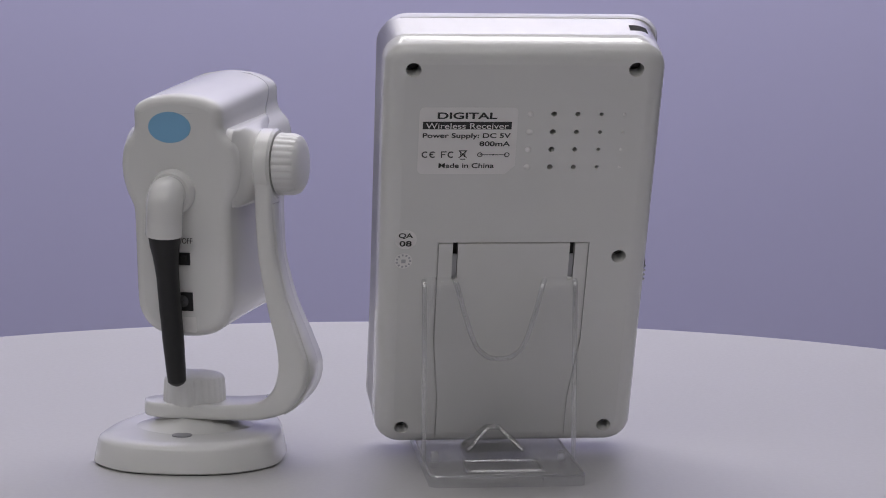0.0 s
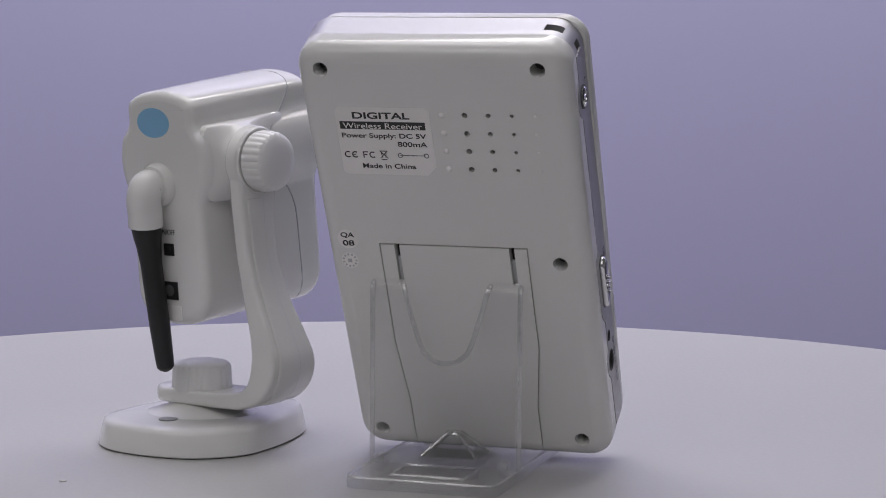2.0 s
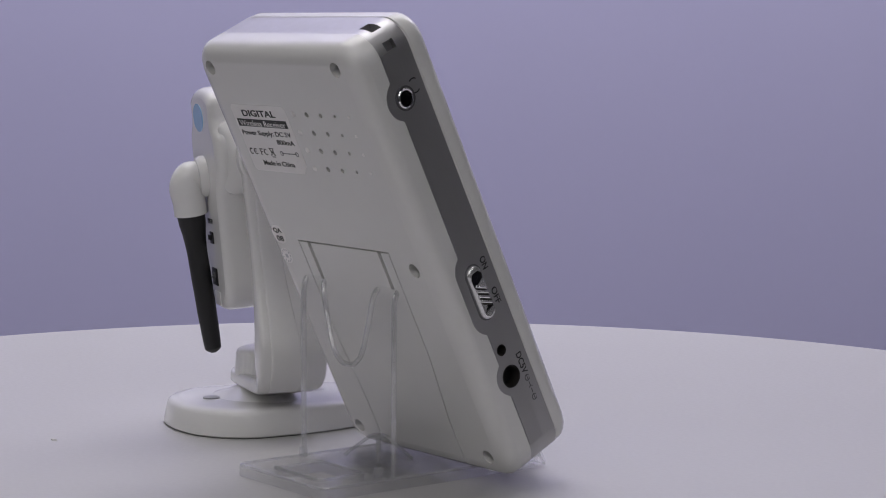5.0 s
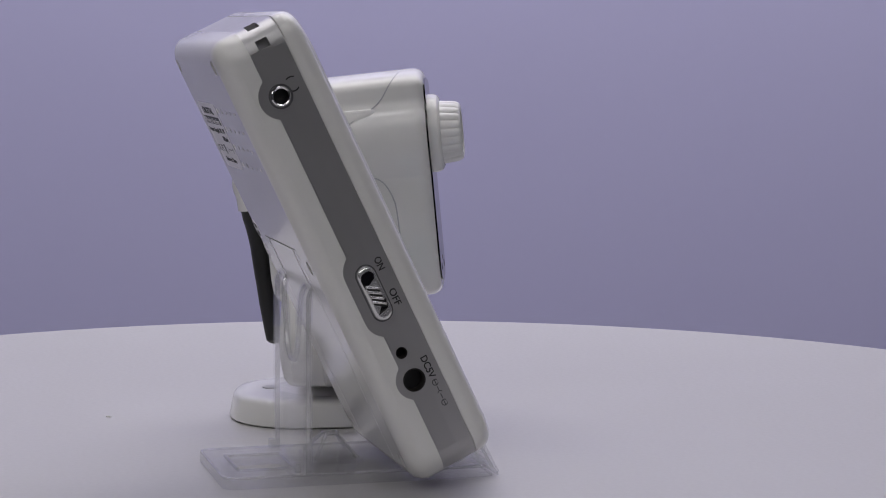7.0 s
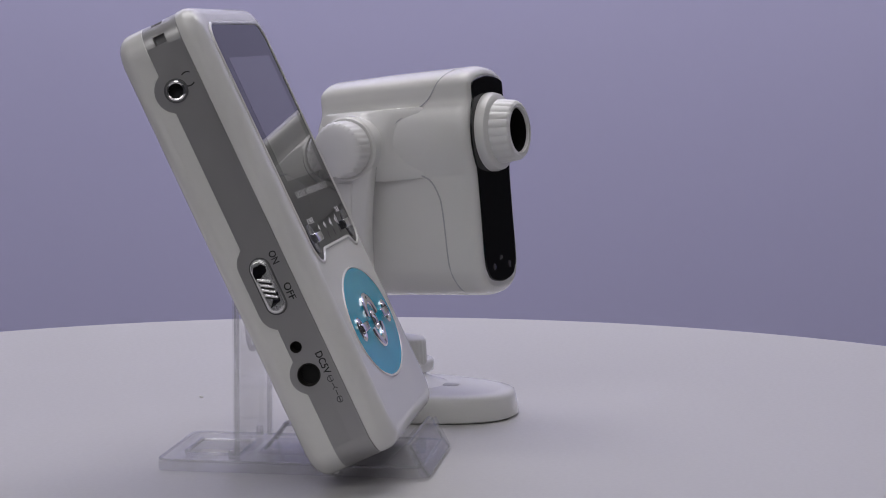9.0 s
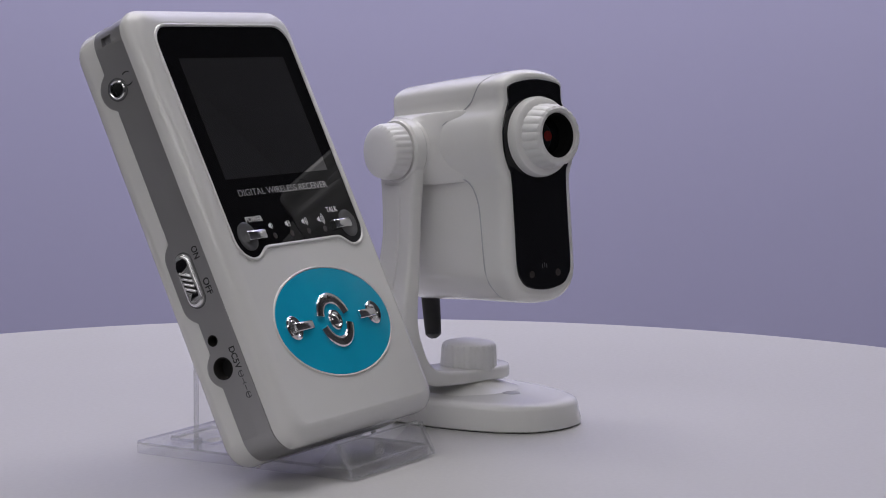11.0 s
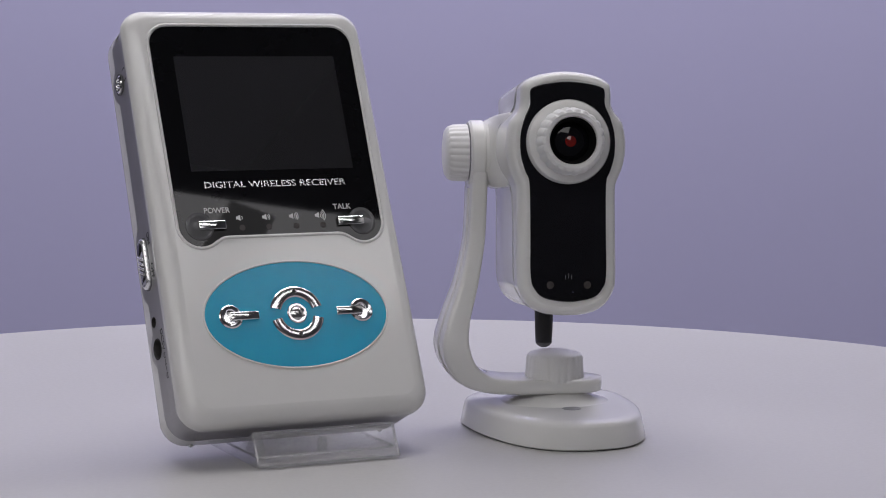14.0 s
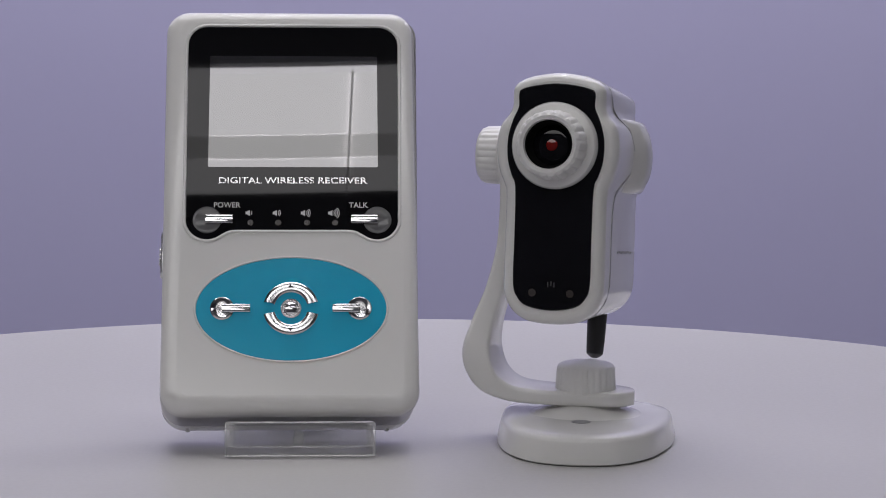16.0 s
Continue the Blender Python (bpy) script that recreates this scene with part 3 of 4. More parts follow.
    writing("lettering", "DIGITAL WIRELESS RECEIVER", on_front(0.6, 75.4, 25.08), 45.0 * MM, 2.0 * MM, SILVER_INK, win, bold=0.004)
    writing("lettering", "POWER", on_front(-19.3, 67.4, 25.08), 8.0 * MM, 1.7 * MM, PALE_INK, win, bold=0.01)
    writing("lettering", "TALK", on_front(20.5, 67.4, 25.08), 5.8 * MM, 1.7 * MM, PALE_INK, win, bold=0.01)
    for i, u in enumerate((-12.2, -3.8, 4.9, 13.4)):
        x0 = u - 0.5 - 0.2 * i
        bits = [plate(mm([(-1.0, -0.45), (-0.5, -0.45), (0.3, -1.0), (0.3, 1.0), (-0.5, 0.45), (-1.0, 0.45)]), 0, 0.05 * MM, 0, on_front(x0, 64.8, 25.08))]
        for k in range(i + 1):
            rr = 0.8 + 0.5 * k
            arc = [(rr * math.cos(a), rr * math.sin(a)) for a in [radians(-50 + 20 * j) for j in range(6)]]
            bits.append(plate(mm(arc + [((rr - 0.22) / rr * x, (rr - 0.22) / rr * y) for x, y in arc[::-1]]), 0, 0.05 * MM, 0, on_front(x0 + 0.2, 64.8, 25.08)))
        part("volume_mark", merge(*bits), PALE_INK, win)
        part("indicator", lathe([(0.95 * MM, 0), (0.95 * MM, 0.05 * MM), (0.6 * MM, 0.09 * MM)], 16, on_front(u, 61.7, 25.07)), SENSOR, win)
    for u, x0, x1 in ((-25.3, -25.8, -17.5), (26.2, 18.2, 26.4)):
        k = part("button_well", lathe([(4.3 * MM, 0), (4.3 * MM, 0.25 * MM), (3.9 * MM, 0.4 * MM), (3.2 * MM, 0.25 * MM), (1.0 * MM, 0.2 * MM)], 36, on_front(u, 62.5, 25.03)), SMOKE, t, "round smoky clear button surround")
        part("chrome_bar", rounded_bar(x0, x1, 61.2, 63.9, 25.1, 26.3), CHROME, k, "chrome push bar")
    # teal keypad
    pad = part("keypad", plate(mm(circle(0.3, 34.2, 28.4, 96, 16.1)), 24.7 * MM, 25.16 * MM, 0.16 * MM), TEAL, t, "oval teal blue keypad film")
    # white bead stands in for the bright line of the keypad's recess groove
    bead = [Vector((x * MM, y * MM, 24.98 * MM)) for x, y in circle(0.3, 34.2, 28.75, 96, 16.45)]
    part("keypad_glint_bead", tube(bead + bead[:1], [0.36 * MM] * (len(bead) + 1), 8), WHITE, t)
    for a0 in (14, 194):
        part("ring_button", arc_bar(0.2, 34.3, 5.0, 8.3, a0, a0 + 152, 25.0, 26.0), CHROME, pad, "curved chrome button")
        s = 1 if a0 < 90 else -1
        tri = [(-0.7, 34.3 + s * 6.3), (0.9, 34.3 + s * 6.3), (0.1, 34.3 + s * 7.4)]
        part("arrow_mark", plate(mm(tri if s > 0 else tri[::-1]), 25.9 * MM, 26.05 * MM), INK, pad)
    part("centre_button", lathe([(3.1 * MM, 0), (3.1 * MM, 0.6 * MM), (2.8 * MM, 0.9 * MM), (2.3 * MM, 0.9 * MM), (1.9 * MM, 0.6 * MM), (1.6 * MM, 0.8 * MM), (0.8 * MM, 1.15 * MM), (0.2 * MM, 1.2 * MM)], 32, on_front(0.2, 34.3, 25.0)), CHROME, pad, "round chrome centre button")
    for u, x0, x1 in ((-20.3, -20.4, -11.9), (20.7, 12.6, 20.8)):
        rg = part("round_button", lathe([(3.6 * MM, 0), (3.6 * MM, 0.4 * MM), (3.2 * MM, 0.7 * MM), (2.4 * MM, 0.5 * MM), (2.0 * MM, 0.2 * MM), (0.4 * MM, 0.15 * MM)], 32, on_front(u, 34.3, 25.05)), CHROME, pad, "round chrome button")
        part("chrome_bar", rounded_bar(x0, x1, 33.0, 35.6, 25.1, 26.2), CHROME, rg)
    # two tiny feet
    for u in (29.0, -31.0):
        part("foot", lathe([(0.9 * MM, 0), (0.8 * MM, 0.9 * MM), (0.4 * MM, 1.1 * MM)], 12, basis((u * MM, 3.0 * MM, 4.5 * MM), (1, 0, 0), (0, 0, 1), (0, -1, 0))), WHITE, t)
    KEYED.append(t)


receiver()


# ---------------------------------------------------------------- clear stand
def strip(profile, thick, x0, x1):
    """A bent sheet: profile is a line of (y, z), thick its thickness, from x0 to x1."""
    pts = [Vector((0, y, z)) for y, z in profile]
    left, right = [], []
    for i, p in enumerate(pts):
        d = (pts[min(i + 1, len(pts) - 1)] - pts[max(i - 1, 0)]).normalized()
        nrm = Vector((0, -d.z, d.y))
        left.append(p + nrm * thick / 2)
        right.append(p - nrm * thick / 2)
    ring = left + right[::-1]
    return loft([[(x0, p.y, p.z) for p in ring], [(x1, p.y, p.z) for p in ring]])


def clear_stand():
    m = Matrix.Translation((-0.0310, 0.00796, 0)) @ pose(0, 0, 0, 0, 0, 1.75)
    t = thing("display_stand", m, "clear acrylic display stand with a bent easel back", "stand")
    a, b = -18.6, 24.9
    # base plate with a rectangular window
    outer = rrect(a, b, -26.0, 51.0, 3.5, 5)
    base = part("base_plate", plate(mm(outer), 0.2 * MM, 3.6 * MM, 0.6 * MM), ACRYLIC_MILKY, t)
    cut(base, box(-7.5 * MM, 13.5 * MM, 29.5 * MM, 45.0 * MM, -2 * MM, 6 * MM))
    # tubes added for the glints round the plate and its window
    edge = [Vector((x * MM, y * MM, 3.2 * MM)) for x, y in rrect(a + 0.4, b - 0.4, -24.5, 50.6, 3.3, 5)]
    part("edge_glint", tube(edge + edge[:1], [0.4 * MM] * (len(edge) + 1), 8), ACRYLIC_GLINT, base)
    edge = [Vector((x * MM, y * MM, 3.2 * MM)) for x, y in rrect(-7.7, 13.7, 29.3, 45.2, 0.6, 2)]
    part("edge_glint", tube(edge + edge[:1], [0.45 * MM] * (len(edge) + 1), 8), ACRYLIC_GLINT, base)
    # front lip leaning back
    lip = part("front_lip", strip([(-26.0 * MM, 1.0 * MM), (-24.6 * MM, 3.6 * MM), (-21.6 * MM, 9.4 * MM)], 2.6 * MM, a * MM, b * MM), ACRYLIC_MILKY, t)
    # glint tubes along the borders of the lip
    for y, z in ((-20.6, 9.7), (-26.6, 0.9)):
        part("edge_glint", tube([Vector((a * MM, y * MM, z * MM)), Vector((b * MM, y * MM, z * MM))], [0.35 * MM] * 2, 8), ACRYLIC_GLINT, lip)
    for x in (a, b):
        part("edge_glint", tube([Vector((x * MM, y * MM, z * MM)) for y, z in ((-26.4, 1.2), (-24.6, 3.6), (-21.4, 9.6))], [0.4 * MM] * 3, 8), ACRYLIC_GLINT, lip)
    for x in (a + 1.3, b - 1.3):
        part("lip_rib", plate(mm([(-25.5, 3.4), (-14.0, 3.4), (-19.8, 9.6), (-21.8, 9.6)]), -1.1 * MM, 1.1 * MM, 0, basis((x * MM, 0, 0), (0, 1, 0), (0, 0, 1), (1, 0, 0))), ACRYLIC_MILKY, t)
    part("lip_knob", lathe([(1.4 * MM, 0), (1.6 * MM, 2 * MM), (1.2 * MM, 4.0 * MM)], 16, Matrix.Translation((2.6 * MM, -21.5 * MM, 3.4 * MM))), ACRYLIC_GLINT, t)
    # easel: upright sheet that folds over and runs down the back of the case, with a deep scoop between two horns
    lean = math.tan(radians(LEAN))
    fold = 52.0 * lean - 2.2
    rise = [(27.6, 3.4), (27.6, 15), (27.6, 28), (27.6, 41), (27.6, 50.0), (27.3, 52.8), (26.5, 54.4), (25.2, 55.2)]
    fall = [(fold - (52.0 - z) * lean, z) for z in (4.4, 15, 28, 41, 49)] + [(fold, 52.2), (24.0, 54.5), (25.2, 55.2)]
    xa, xb = a + 0.2, b - 0.3
    mid, wide = (xa + xb) / 2, (xb - xa) / 2
    ks, zs = (0, 0.1, 0.17, 0.29, 0.367, 0.49, 0.55, 0.575, 0.6, 0.64, 1), (32.2, 32.4, 32.9, 35.0, 38.4, 46.8, 51.8, 53.6, 54.7, 55.2, 55.2)
    cols = sorted({round(s * k, 4) for s in (-1, 1) for k in [i / 40 for i in range(41)] + [0.49, 0.52, 0.54, 0.56, 0.58, 0.6, 0.62]})
    for name, seq in (("upright_sheet", rise), ("slanted_sheet", fall)):
        fine = spline(seq, 10, False)
        fy, fz = [p[0] for p in fine], [p[1] for p in fine]
        bm = bmesh.new()
        rows = 26
        grid = {}
        for j, k in enumerate(cols):
            top = float(np.interp(abs(k), ks, zs))
            end = float(np.interp(top, fz, range(len(fz))))
            for i in range(rows + 1):
                q = end * i / rows
                p = Vector((np.interp(q, range(len(fy)), fy), np.interp(q, range(len(fz)), fz)))
                lo, hi = max(q - 1, 0), min(q + 1, len(fy) - 1)
                d = Vector((np.interp(hi, range(len(fy)), fy) - np.interp(lo, range(len(fy)), fy), np.interp(hi, range(len(fz)), fz) - np.interp(lo, range(len(fz)), fz))).normalized()
                for side in (0, 1):
                    g = 1.2 if side else -1.2
                    grid[i, j, side] = bm.verts.new(((mid + wide * k) * MM, (p.x - d.y * g) * MM, (p.y + d.x * g) * MM))
        last = len(cols) - 1
        for j in range(last):
            for i in range(rows):
                for side in (0, 1):
                    bm.faces.new((grid[i, j, side], grid[i, j + 1, side], grid[i + 1, j + 1, side], grid[i + 1, j, side]))
            for i in (0, rows):
                bm.faces.new((grid[i, j, 0], grid[i, j + 1, 0], grid[i, j + 1, 1], grid[i, j, 1]))
        for j in (0, last):
            for i in range(rows):
                bm.faces.new((grid[i, j, 0], grid[i + 1, j, 0], grid[i + 1, j, 1], grid[i, j, 1]))
        sheet = part(name, bm, ACRYLIC, t)
        # whitened tube round the sheet, standing in for its bright edge glints
        rim = []
        for j, k in enumerate(cols):
            top = float(np.interp(abs(k), ks, zs))
            end = float(np.interp(top, fz, range(len(fz))))
            rim.append(Vector(((mid + wide * k) * MM, float(np.interp(end, range(len(fy)), fy)) * MM, top * MM)))
        down = [Vector((rim[0].x, float(y) * MM, float(z) * MM)) for y, z in fine[::4]]
        up = [Vector((rim[-1].x, float(y) * MM, float(z) * MM)) for y, z in fine[::4]]
        part("edge_glint", tube(down + rim[1:-1] + up[::-1], [0.75 * MM] * (len(down) + len(rim) - 2 + len(up)), 8), ACRYLIC_GLINT, sheet)
    # moulded boss in the middle of the base
    part("boss", plate(mm(rrect(-6.5, 12.5, 9.0, 24.0, 1.5, 3)), 3.4 * MM, 4.6 * MM, 0.6 * MM), ACRYLIC, t)
    foot, peak = rrect(-5.0, 12.0, 10.0, 23.0, 1.2, 3), rrect(1.6, 5.6, 14.6, 18.4, 1.2, 3)
    boss = part("boss_peak", loft([[(x * MM, y * MM, 4.6 * MM) for x, y in foot], [(x * MM, y * MM, 10.6 * MM) for x, y in peak]]), ACRYLIC, t)
    # glint tubes added on the ridges and top of the peak
    for x0, y0, x1, y1 in ((-4.6, 10.4, 1.9, 14.9), (11.6, 10.4, 5.3, 14.9), (-4.6, 22.6, 1.9, 18.1), (11.6, 22.6, 5.3, 18.1)):
        part("edge_glint", tube([Vector((x0 * MM, y0 * MM, 4.6 * MM)), Vector((x1 * MM, y1 * MM, 10.6 * MM))], [0.55 * MM] * 2, 8), ACRYLIC_GLINT, boss)
    rim = [Vector((x * MM, y * MM, 10.6 * MM)) for x, y in peak]
    part("edge_glint", tube(rim + rim[:1], [0.5 * MM] * (len(rim) + 1), 8), ACRYLIC_GLINT, boss)
    # tabs that hold the upright sheet, and a glint tube along the window's front edge
    for x in (21.6, -14.6):
        part("tab", plate(mm(rrect(x - 1.1, x + 1.1, 29.0, 30.8, 0.3, 2)), 3.4 * MM, 6.2 * MM, 0.4 * MM), ACRYLIC_GLINT, t)
    part("edge_glint", tube([Vector((-6.8 * MM, 45.2 * MM, 3.5 * MM)), Vector((12.8 * MM, 45.2 * MM, 3.5 * MM))], [0.6 * MM] * 2, 8), ACRYLIC_GLINT, base)
    KEYED.append(t)


clear_stand()


# ---------------------------------------------------------------- spy camera on its foot
YAW, PITCH = -17.0, 5.6
OC = Vector((0.04638, -0.02234, 0.09198))
FOOT = Vector((0.0587, 0.0091, 0))


def outline(half, n=5):
    pts = spline(half + [(-x, y) for x, y in half[::-1][1:-1]], n)
    return pts[::-1]


BODY = [(0, 21.2), (7, 20.4), (11.2, 18.9), (13.3, 17), (13.7, 14.4), (13.7, 11.6), (14.6, 9.2), (17.0, 6.0), (18.0, 1), (17.9, -3.5), (16.9, -7.8), (15.4, -11.4),
        (14.8, -14.5), (14.8, -27), (14.8, -40), (13.9, -44.6), (11.4, -48.3), (7, -50.7), (0, -51.4)]
PANEL = [(0, 17.9), (6, 17.3), (10.2, 16.2), (11.2, 14.7), (11.2, 11), (12.8, 7.2), (14.1, 2), (14.0, -4), (12.7, -8.7), (11.5, -12.3), (11.3, -26), (11.3, -39.5), (10, -43.7), (7, -46.2), (0, -47.3)]


def half_width(v):
    for (x0, y0), (x1, y1) in zip(BODY, BODY[1:]):
        if y1 <= v <= y0:
            return x0 + (x1 - x0) * (y0 - v) / (y0 - y1)
    return 0.0


def spy_camera():
    t = thing("wireless_camera", Matrix.Translation(FOOT) @ pose(0, 0, 0, 0, 0, 0), "small white wireless camera on an adjustable bracket foot", "camera")
    inv = Matrix.Translation(-FOOT)
    # camera head, axes: x to its right hand in front view, y up, z out of the front
    head = inv @ Matrix.Translation(OC) @ pose(0, 0, 0, 0, 0, YAW) @ pose(0, 0, 0, 90 - PITCH, 0, 0)
    ring = mm(outline(BODY))

    def at(bm):
        bm.transform(head)
        return bm

    rings = []
    for k in range(6):
        a = math.pi / 2 * k / 5
        rings.append([(x * 0.97, y * 0.965 - 0.0004, (-54.0 + 3.0 * (1 - math.cos(a))) * MM) for x, y in offset(ring, 3.0 * MM * (1 - math.sin(a)))])
    rings.append([(x * 0.985, y * 0.98, -30 * MM) for x, y in ring])
    rings.append([(x, y, -6 * MM) for x, y in ring])
    for k in range(6):
        a = math.pi / 2 * k / 5
        rings.append([(x, y, (-4.2 + 4.0 * math.sin(a)) * MM) for x, y in offset(ring, 2.6 * MM * (1 - math.cos(a)))])
    body = part("body", at(loft(rings)), WHITE, t, "glossy white plastic camera body")
    part("front_panel", at(plate(mm(outline(PANEL)), -0.6 * MM, 0.3 * MM, 0.25 * MM)), BLACK_GLOSS, body, "glossy black front panel")
    for u in (-5.5, 5.6):
        part("sensor_window", at(lathe([(1.15 * MM, 0.25 * MM), (1.15 * MM, 0.36 * MM), (0.7 * MM, 0.42 * MM)], 20, Matrix.Translation((u * MM, -42.3 * MM, 0)))), SENSOR, body)
    bits = [box((u - 0.12) * MM, (u + 0.12) * MM, (-40.6 + d) * MM, (-39.2 + d) * MM, 0.26 * MM, 0.34 * MM) for u, d in ((-0.9, 0), (0.0, 0.3), (0.9, 0))]
    part("panel_mark", at(merge(*bits)), GREY_INK, body)
    # lens
    lens = part("lens_ring", at(lathe([(12.5 * MM, 0), (12.5 * MM, 1.8 * MM), (12.0 * MM, 3.2 * MM), (10.9 * MM, 3.9 * MM), (9.0 * MM, 4.0 * MM)], 64)), WHITE, t, "round white lens collar")
    part("focus_ring", at(lathe([(10.2 * MM, 3.2 * MM), (10.1 * MM, 4.2 * MM), (9.6 * MM, 8.6 * MM), (9.1 * MM, 9.8 * MM), (8.2 * MM, 10.3 * MM), (7.2 * MM, 10.2 * MM), (6.9 * MM, 9.5 * MM), (6.6 * MM, 2.2 * MM), (1.0 * MM, 2.1 * MM)], 176, None, (22, 0.42 * MM, 1, 3))), WHITE_SATIN, lens, "knurled white focus ring")
    spin = lambda prof: loft([[(q * math.cos(2 * math.pi * k / 48) * MM, q * math.sin(2 * math.pi * k / 48) * MM, h * MM) for k in range(48)] for q, h in prof], False)
    part("lens_barrel", at(spin([(6.88, 9.2), (6.7, 9.35), (6.5, 9.2), (6.3, 8.0), (6.05, 5.0), (5.6, 4.06)])), LENS_BLACK, lens, "black lens barrel")
    part("lens_glass", at(lathe(mm([(5.9, 4.1), (5.4, 4.5), (4.0, 4.78), (2.8, 4.95), (1.6, 5.06), (0.3, 5.1)]), 48)), BLACK_GLOSS, lens)
    part("lens_core", at(lathe(mm([(1.8, 4.85), (1.6, 5.15), (0.9, 5.32), (0.2, 5.38)]), 32)), RED_LENS, lens, "inner lens with the red glint of its coating coloured in")
    # pivot bosses on both sides
    piv = (-1.6, -38.6)
    for s in (-1, 1):
        square = rrect(-51.5, -22.5, -12.4, 9.4, 3.5, 9)
        disc = lambda r: circle(piv[1], piv[0], r, 40)
        mix = lambda a, b, k: [(p[0] * (1 - k) + q[0] * k, p[1] * (1 - k) + q[1] * k) for p, q in zip(a, b)]
        prof = [(10.0, square), (14.6, square)]
        if s < 0:
            flare = rrect(-52.4, -14.0, -12.8, 9.9, 3.5, 9)
            prof = [(10.0, flare), (14.4, flare), (15.6, mix(flare, square, 0.35)), (16.9, mix(flare, disc(11.4), 0.62)), (18.2, mix(square, disc(10.7), 0.8)), (19.2, disc(10.2)), (20.6, disc(9.6)), (21.0, disc(8.0))]
        else:
            for k in range(1, 13):
                q = math.pi / 2 * k / 12
                prof.append((14.6 + 6.3 * math.sin(q), mix(square, disc(max(11.4 * math.cos(q) ** 0.8, 0.4)), min(1.0, k / 6) ** 0.7)))
        rings = [[(s * u * MM, v * MM, w * MM) for w, v in ring] for u, ring in prof]
        part("shoulder", at(loft(rings)), WHITE, body)
    # shell seam
    seam = [(-7.5, 20.8), (-10.5, 17.0), (-14.0, 12.0), (-19.0, 8.2), (-25, 4.6), (-28.2, -4.7), (-20, -10.6), (-15.3, -13.4), (-12.6, -18.5), (-11.7, -24), (-11.0, -40), (-9.6, -47), (-8.6, -50.0)]
    seam = spline(seam, 6, False)
    for s in (-1, 1):
        path = [Vector((s * (half_width(v) + 0.02 - 0.011 * max(-10 - w, 0)) * MM, v * MM, w * MM)) for w, v in seam]
        part("seam", at(tube(path, [0.24 * MM] * len(path), 6)), BADGE, body)
    bits = [box(14.6 * MM, 14.95 * MM, (-30.6 + 0.2 * (k % 2)) * MM, (-29.9 + 0.2 * (k % 2)) * MM, (-24 - 3.4 * k) * MM, (-21.4 - 3.4 * k) * MM) for k in range(7)]
    part("side_marks", at(merge(*bits)), BADGE, body)
    # back: sticker, switch, socket, antenna
    bz = -54.05
    part("logo_disc", at(plate(mm(circle(2.0, 10.7, 6.3, 48, 4.4)), (bz + 0.05) * MM, (bz - 0.12) * MM)), PALE_BLUE, body, "oval pale blue sticker")
    swz = (bz - 0.3) * MM
    part("switch", at(box(-2.6 * MM, 1.2 * MM, -28.7 * MM, -25.1 * MM, (bz + 1) * MM, swz)), BLACK_RUBBER, body, "black slide switch")
    part("switch_tab", at(box(-1.9 * MM, -0.2 * MM, -27.4 * MM, -25.9 * MM, swz, (bz - 1.2) * MM)), BLACK_RUBBER, body)
    so = part("power_socket", at(box(-3.0 * MM, 3.2 * MM, -42.0 * MM, -36.6 * MM, (bz + 1) * MM, swz)), BLACK_RUBBER, body, "square black power socket")
    part("socket_pin", at(lathe([(1.7 * MM, 0), (1.7 * MM, 0.2 * MM), (0.6 * MM, 0.25 * MM), (0.5 * MM, 0.8 * MM)], 20, basis((0, -39.2 * MM, swz), (-1, 0, 0), (0, 1, 0), (0, 0, -1)))), GREY_INK, so)
    part("paper_label", at(plate(mm(rrect(-3.8, 2.8, -48.3, -43.8, 0.4)), (bz + 0.2) * MM, (bz - 0.08) * MM)), STICKER, body)
    w = writing("lettering", "ON/OFF", basis((-0.2 * MM, -21.7 * MM, bz * MM), (-1, 0, 0), (0, 1, 0), (0, 0, -1)), 6.6 * MM, 1.6 * MM, INK, body)
    w.data.transform(head)
    # antenna elbow and whip
    elbow = inv @ Vector((0.0655, 0.0334, 0.0782))
    root = head @ Vector((1.6 * MM, -7.6 * MM, -53 * MM))
    low = inv @ Vector((0.0659, 0.0314, 0.0671))
    tip = inv @ Vector((0.0629, 0.0254, 0.0246))
    out = (elbow - root).normalized()
    part("antenna_collar", tube([root, root + out * 0.002, root + out * 0.0032, root + out * 0.0036], [0.0066, 0.0066, 0.0058, 0.004], 32), WHITE, body)
    bend = [Vector(p) for p in spline([tuple(root), tuple(root.lerp(elbow, 0.5)), tuple(elbow.lerp(root, 0.18) + Vector((0, 0, 0.0002))), tuple(elbow + Vector((0, 0, -0.0028))), tuple(elbow.lerp(low, 0.6)), tuple(low)], 7, False)]
    el = part("antenna_elbow", tube(bend, [0.0047 + 0.0005 * min(1, i / 16) for i in range(len(bend))], 28), WHITE, t, "white antenna elbow")
    path = [low.lerp(tip, k / 14) for k in range(15)]
    path[0] = low.lerp(tip, -0.01)
    rad = [0.0045, 0.0042, 0.0037, 0.0034] + [0.0032] * 4 + [0.0031] * 3 + [0.0030, 0.0029, 0.0028, 0.0026]
    bulb = [tip + (tip - low).normalized() * d for d in (0.0008, 0.0014)]
    part("antenna_whip", tube(path + bulb, rad + [0.0019, 0.0008], 24), BLACK_RUBBER, t, "black rubber antenna whip")

    # bracket arm: swept strip from the pivot down and under
    arm = pose(0, 0, 0, 0, 0, YAW + 2.0)
    pv = (head @ Vector((-22.2 * MM, piv[0] * MM, piv[1] * MM)))
    pl = arm.inverted() @ pv
    py, pz = pl.y * 1000, pl.z * 1000
    px = pl.x * 1000
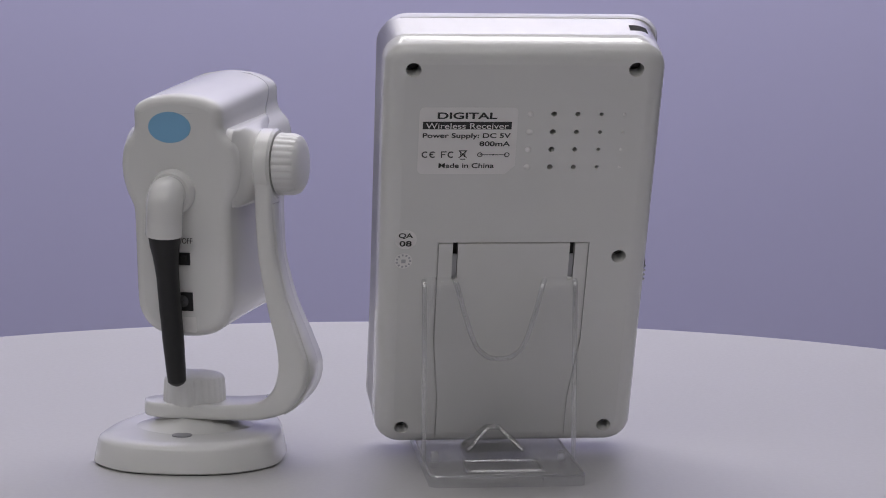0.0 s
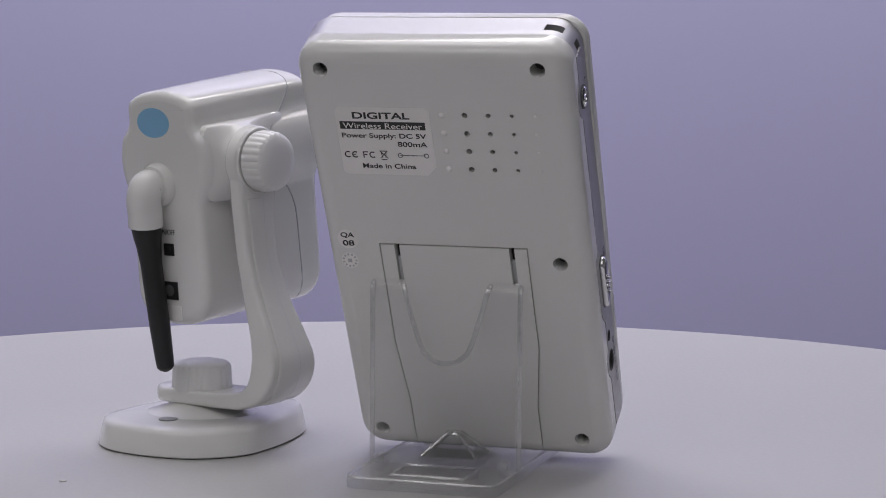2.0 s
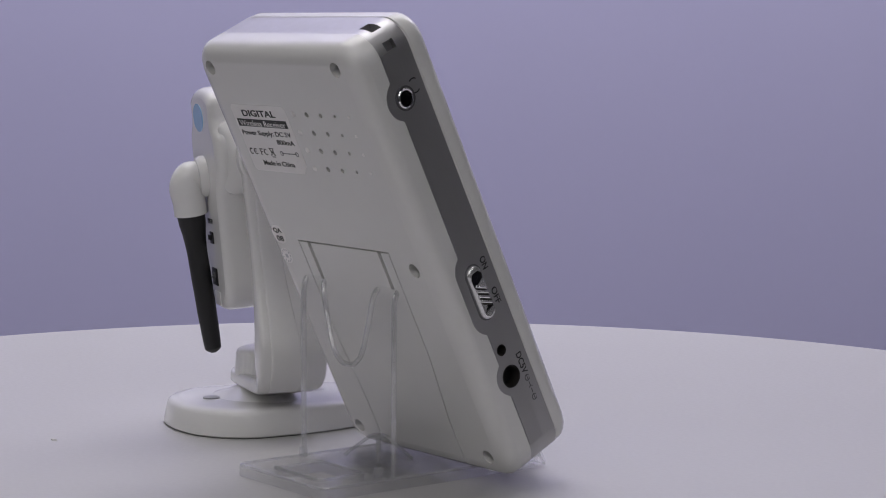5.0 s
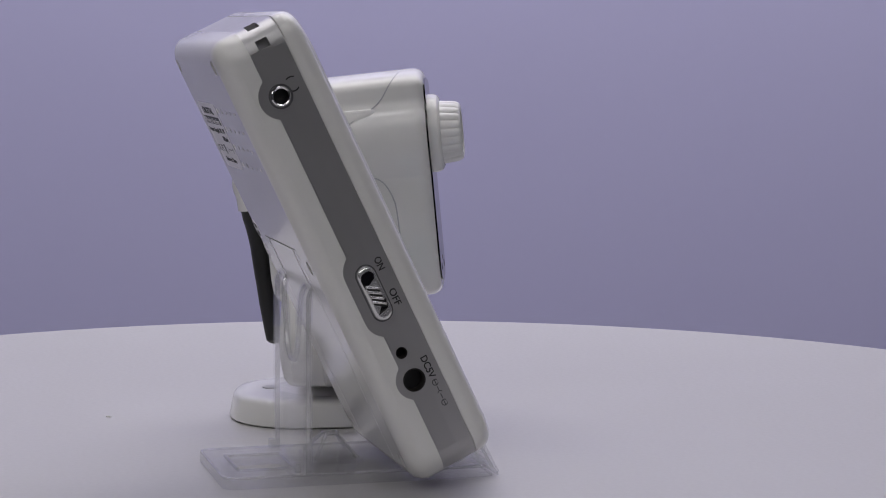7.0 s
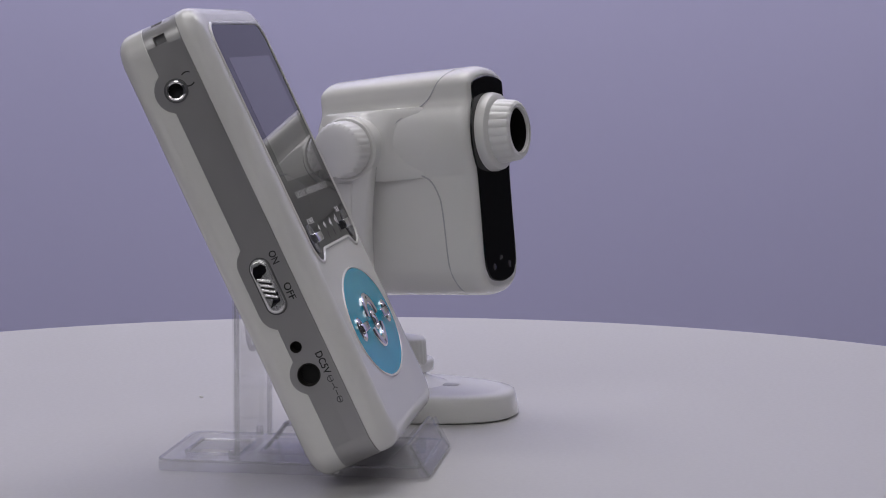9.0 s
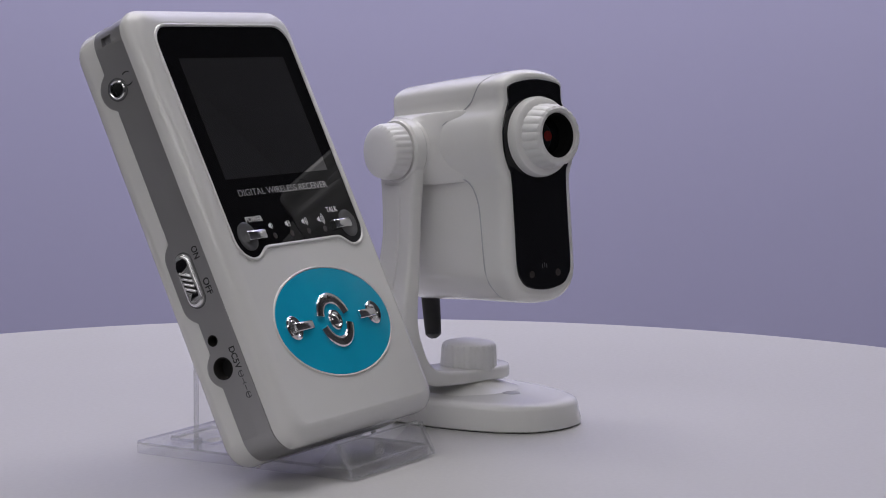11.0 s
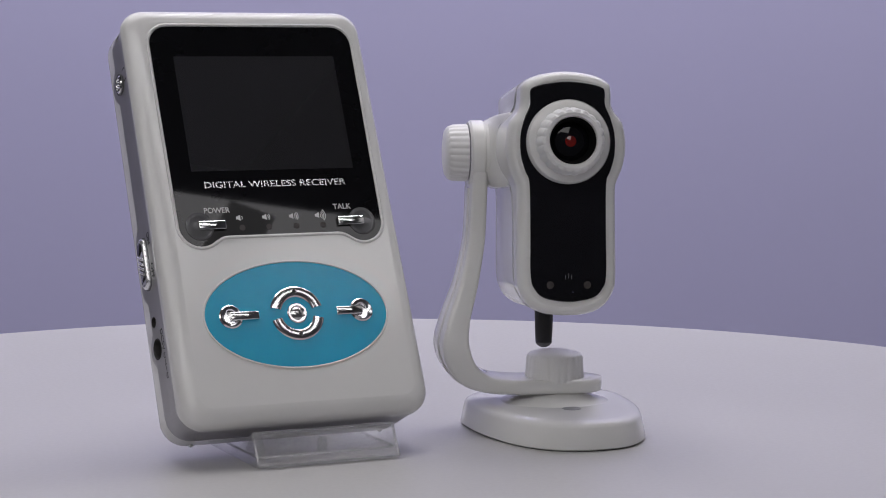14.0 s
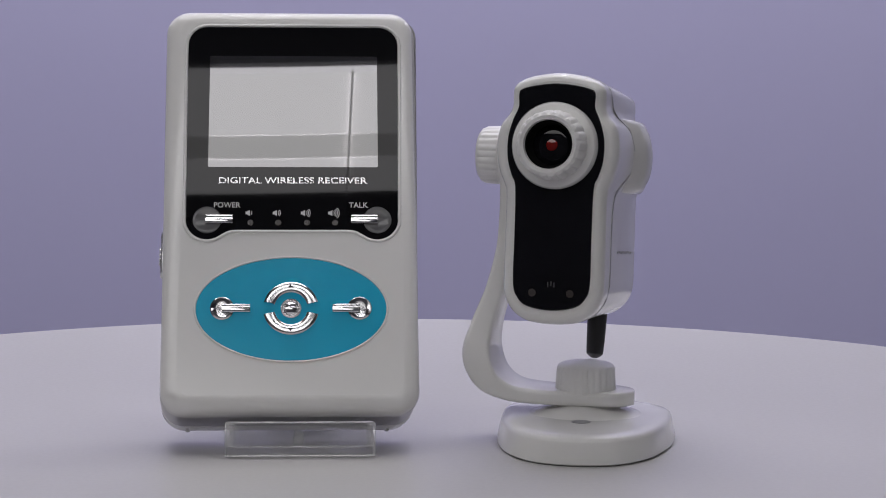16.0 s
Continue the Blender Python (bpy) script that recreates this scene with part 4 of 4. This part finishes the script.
    # (x, z, half thickness, half width, y centre)
    line = [(px, pz - 3, 2.4, 8.9, py), (px + 0.1, pz - 11, 2.4, 8.0, py), (px - 0.2, pz - 20, 2.5, 7.2, py * 0.95), (px - 0.9, 58, 2.6, 7.0, py * 0.85), (px - 3.4, 46, 2.9, 7.8, py * 0.65),
            (px - 6.8, 35, 3.5, 9.3, py * 0.45), (px - 8.0, 26.5, 4.3, 10.5, py * 0.25), (px - 4.8, 19.4, 3.8, 10.4, py * 0.12), (px + 1.6, 15.6, 2.7, 9.4, py * 0.04), (px + 10, 14.5, 2.3, 9.2, 0), (-2, 14.3, 2.2, 9.2, 0), (6, 14.3, 2.2, 9.1, 0)]
    fine = spline(line, 5, False)
    for k in range(1, 8):
        a = math.pi / 2 * k / 7
        fine.append((6 + 9.0 * math.sin(a), 14.3, 2.2, max(9.1 * math.cos(a), 0.8), 0))
    rings = []
    for i, (x, z, th, hw, yc) in enumerate(fine):
        a, b = fine[max(i - 1, 0)], fine[min(i + 1, len(fine) - 1)]
        d = Vector((b[0] - a[0], 0, b[1] - a[1])).normalized()
        nx, nz = -d.z, d.x
        sec = rrect(-hw, hw, -th, th, min(1.3, hw * 0.9), 3)
        rings.append([Vector(((x + nx * q) * MM, (yc + p) * MM, (z + nz * q) * MM)) for p, q in sec])
    bm = loft(rings)
    bm.transform(arm)
    br = part("bracket_arm", bm, WHITE, t, "curved white bracket arm")
    rings = []
    run = [(i, p) for i, p in enumerate(fine) if 4 < i < 40 and (p[1] < pz - 2 and p[0] < -8 and p[1] > 17)]
    for i, (x, z, th, hw, yc) in run:
        a, b = fine[max(i - 1, 0)], fine[min(i + 1, len(fine) - 1)]
        d = Vector((b[0] - a[0], 0, b[1] - a[1])).normalized()
        nx, nz = -d.z, d.x
        sec = rrect(-hw * 0.25, hw * 0.7, -th - 0.45, -th + 1.2, 0.6, 3)
        rings.append([Vector(((x + nx * q) * MM, (yc + p) * MM, (z + nz * q) * MM)) for p, q in sec])
    bm = loft(rings)
    bm.transform(arm)
    part("rib", bm, WHITE, br)
    m = head @ basis((-19.9 * MM, piv[0] * MM, piv[1] * MM), (0, 0, 1), (0, 1, 0), (-1, 0, 0))
    part("bracket_eye", lathe([(9.7 * MM, 0), (10.2 * MM, 0.7 * MM), (10.2 * MM, 4.2 * MM), (9.6 * MM, 5.0 * MM), (6 * MM, 4.8 * MM)], 48, m), WHITE, br)
    m = head @ basis((-25.2 * MM, piv[0] * MM, piv[1] * MM), (0, 0, 1), (0, 1, 0), (-1, 0, 0))
    part("side_knob", lathe([(8.8 * MM, 0), (9.0 * MM, 0.4 * MM), (8.8 * MM, 4.6 * MM), (8.2 * MM, 6.0 * MM), (7.0 * MM, 6.9 * MM), (4.5 * MM, 7.3 * MM), (0.5 * MM, 7.4 * MM)], 160, m, (26, 0.5 * MM, 1, 2)), WHITE_SATIN, t, "knurled white clamp knob")
    part("foot_knob", lathe([(9.2 * MM, 15.6 * MM), (9.3 * MM, 16.0 * MM), (8.9 * MM, 22.6 * MM), (8.5 * MM, 23.5 * MM), (7.7 * MM, 24.1 * MM), (4.0 * MM, 24.9 * MM), (0.5 * MM, 25.2 * MM)], 160, None, (26, 0.4 * MM, 1, 2)), WHITE_SATIN, t, "knurled white clamp knob")
    part("foot_post", lathe([(19.0 * MM, 8.4 * MM), (15.0 * MM, 9.6 * MM), (11.0 * MM, 10.9 * MM), (8.4 * MM, 12.0 * MM), (7.4 * MM, 13 * MM)], 40), WHITE, t)
    # foot: rounded tapering plate
    f = pose(0, 0, 0, 0, 0, -9.0)
    half = [(0, 31.3), (12, 29.6), (19, 25.6), (24, 20), (26.7, 14), (27.1, 6), (26.6, -4), (24.8, -14), (22, -23.5), (18.4, -30.4), (13.6, -35.8), (8, -38.8), (0, -40)]
    fr = mm(outline(half))
    rings = [[(x, y, z * MM) for x, y in offset(fr, d * MM)] for d, z in ((0.6, 0.25), (0.0, 0.7), (0.1, 1.6), (1.2, 6.8), (1.6, 7.7), (2.6, 8.4), (5.5, 8.75))]
    rings += [[(x * k, (y + 2 * MM) * k - 2 * MM, z * MM) for x, y in offset(fr, 5.5 * MM)] for k, z in ((0.85, 8.9), (0.6, 9.2), (0.3, 9.3), (0.05, 9.3))]
    bm = loft(rings)
    bm.transform(f)
    ft = part("foot", bm, WHITE, t, "glossy white rounded foot")
    for x, y in ((0.0, 17.8), (0.0, -17.9)):
        p = f @ Vector((x * MM, y * MM, 0))
        # flat grey disc painted as the shade of the hole
        part("screw_hole", lathe([(2.9 * MM, 8.6 * MM), (2.9 * MM, 9.30 * MM), (2.6 * MM, 9.40 * MM)], 28, Matrix.Translation(p)), HOLE_SHADE, ft)
    # thin black layer that makes the dark line along the foot's base
    bm = loft([[(x, y, z * MM) for x, y in offset(fr, d * MM)] for d, z in ((1.1, 0.0), (1.0, 0.4))])
    bm.transform(f)
    part("contact_pad", bm, BLACK_RUBBER, ft)
    KEYED.append(t)


spy_camera()


# ---------------------------------------------------------------- turning
def motions():
    for ob in KEYED:
        rest = ob.matrix_basis.copy()
        walk(ob, [(t, pose(0, 0, 0, 0, 0, a) @ rest) for t, a in TURN])


motions()
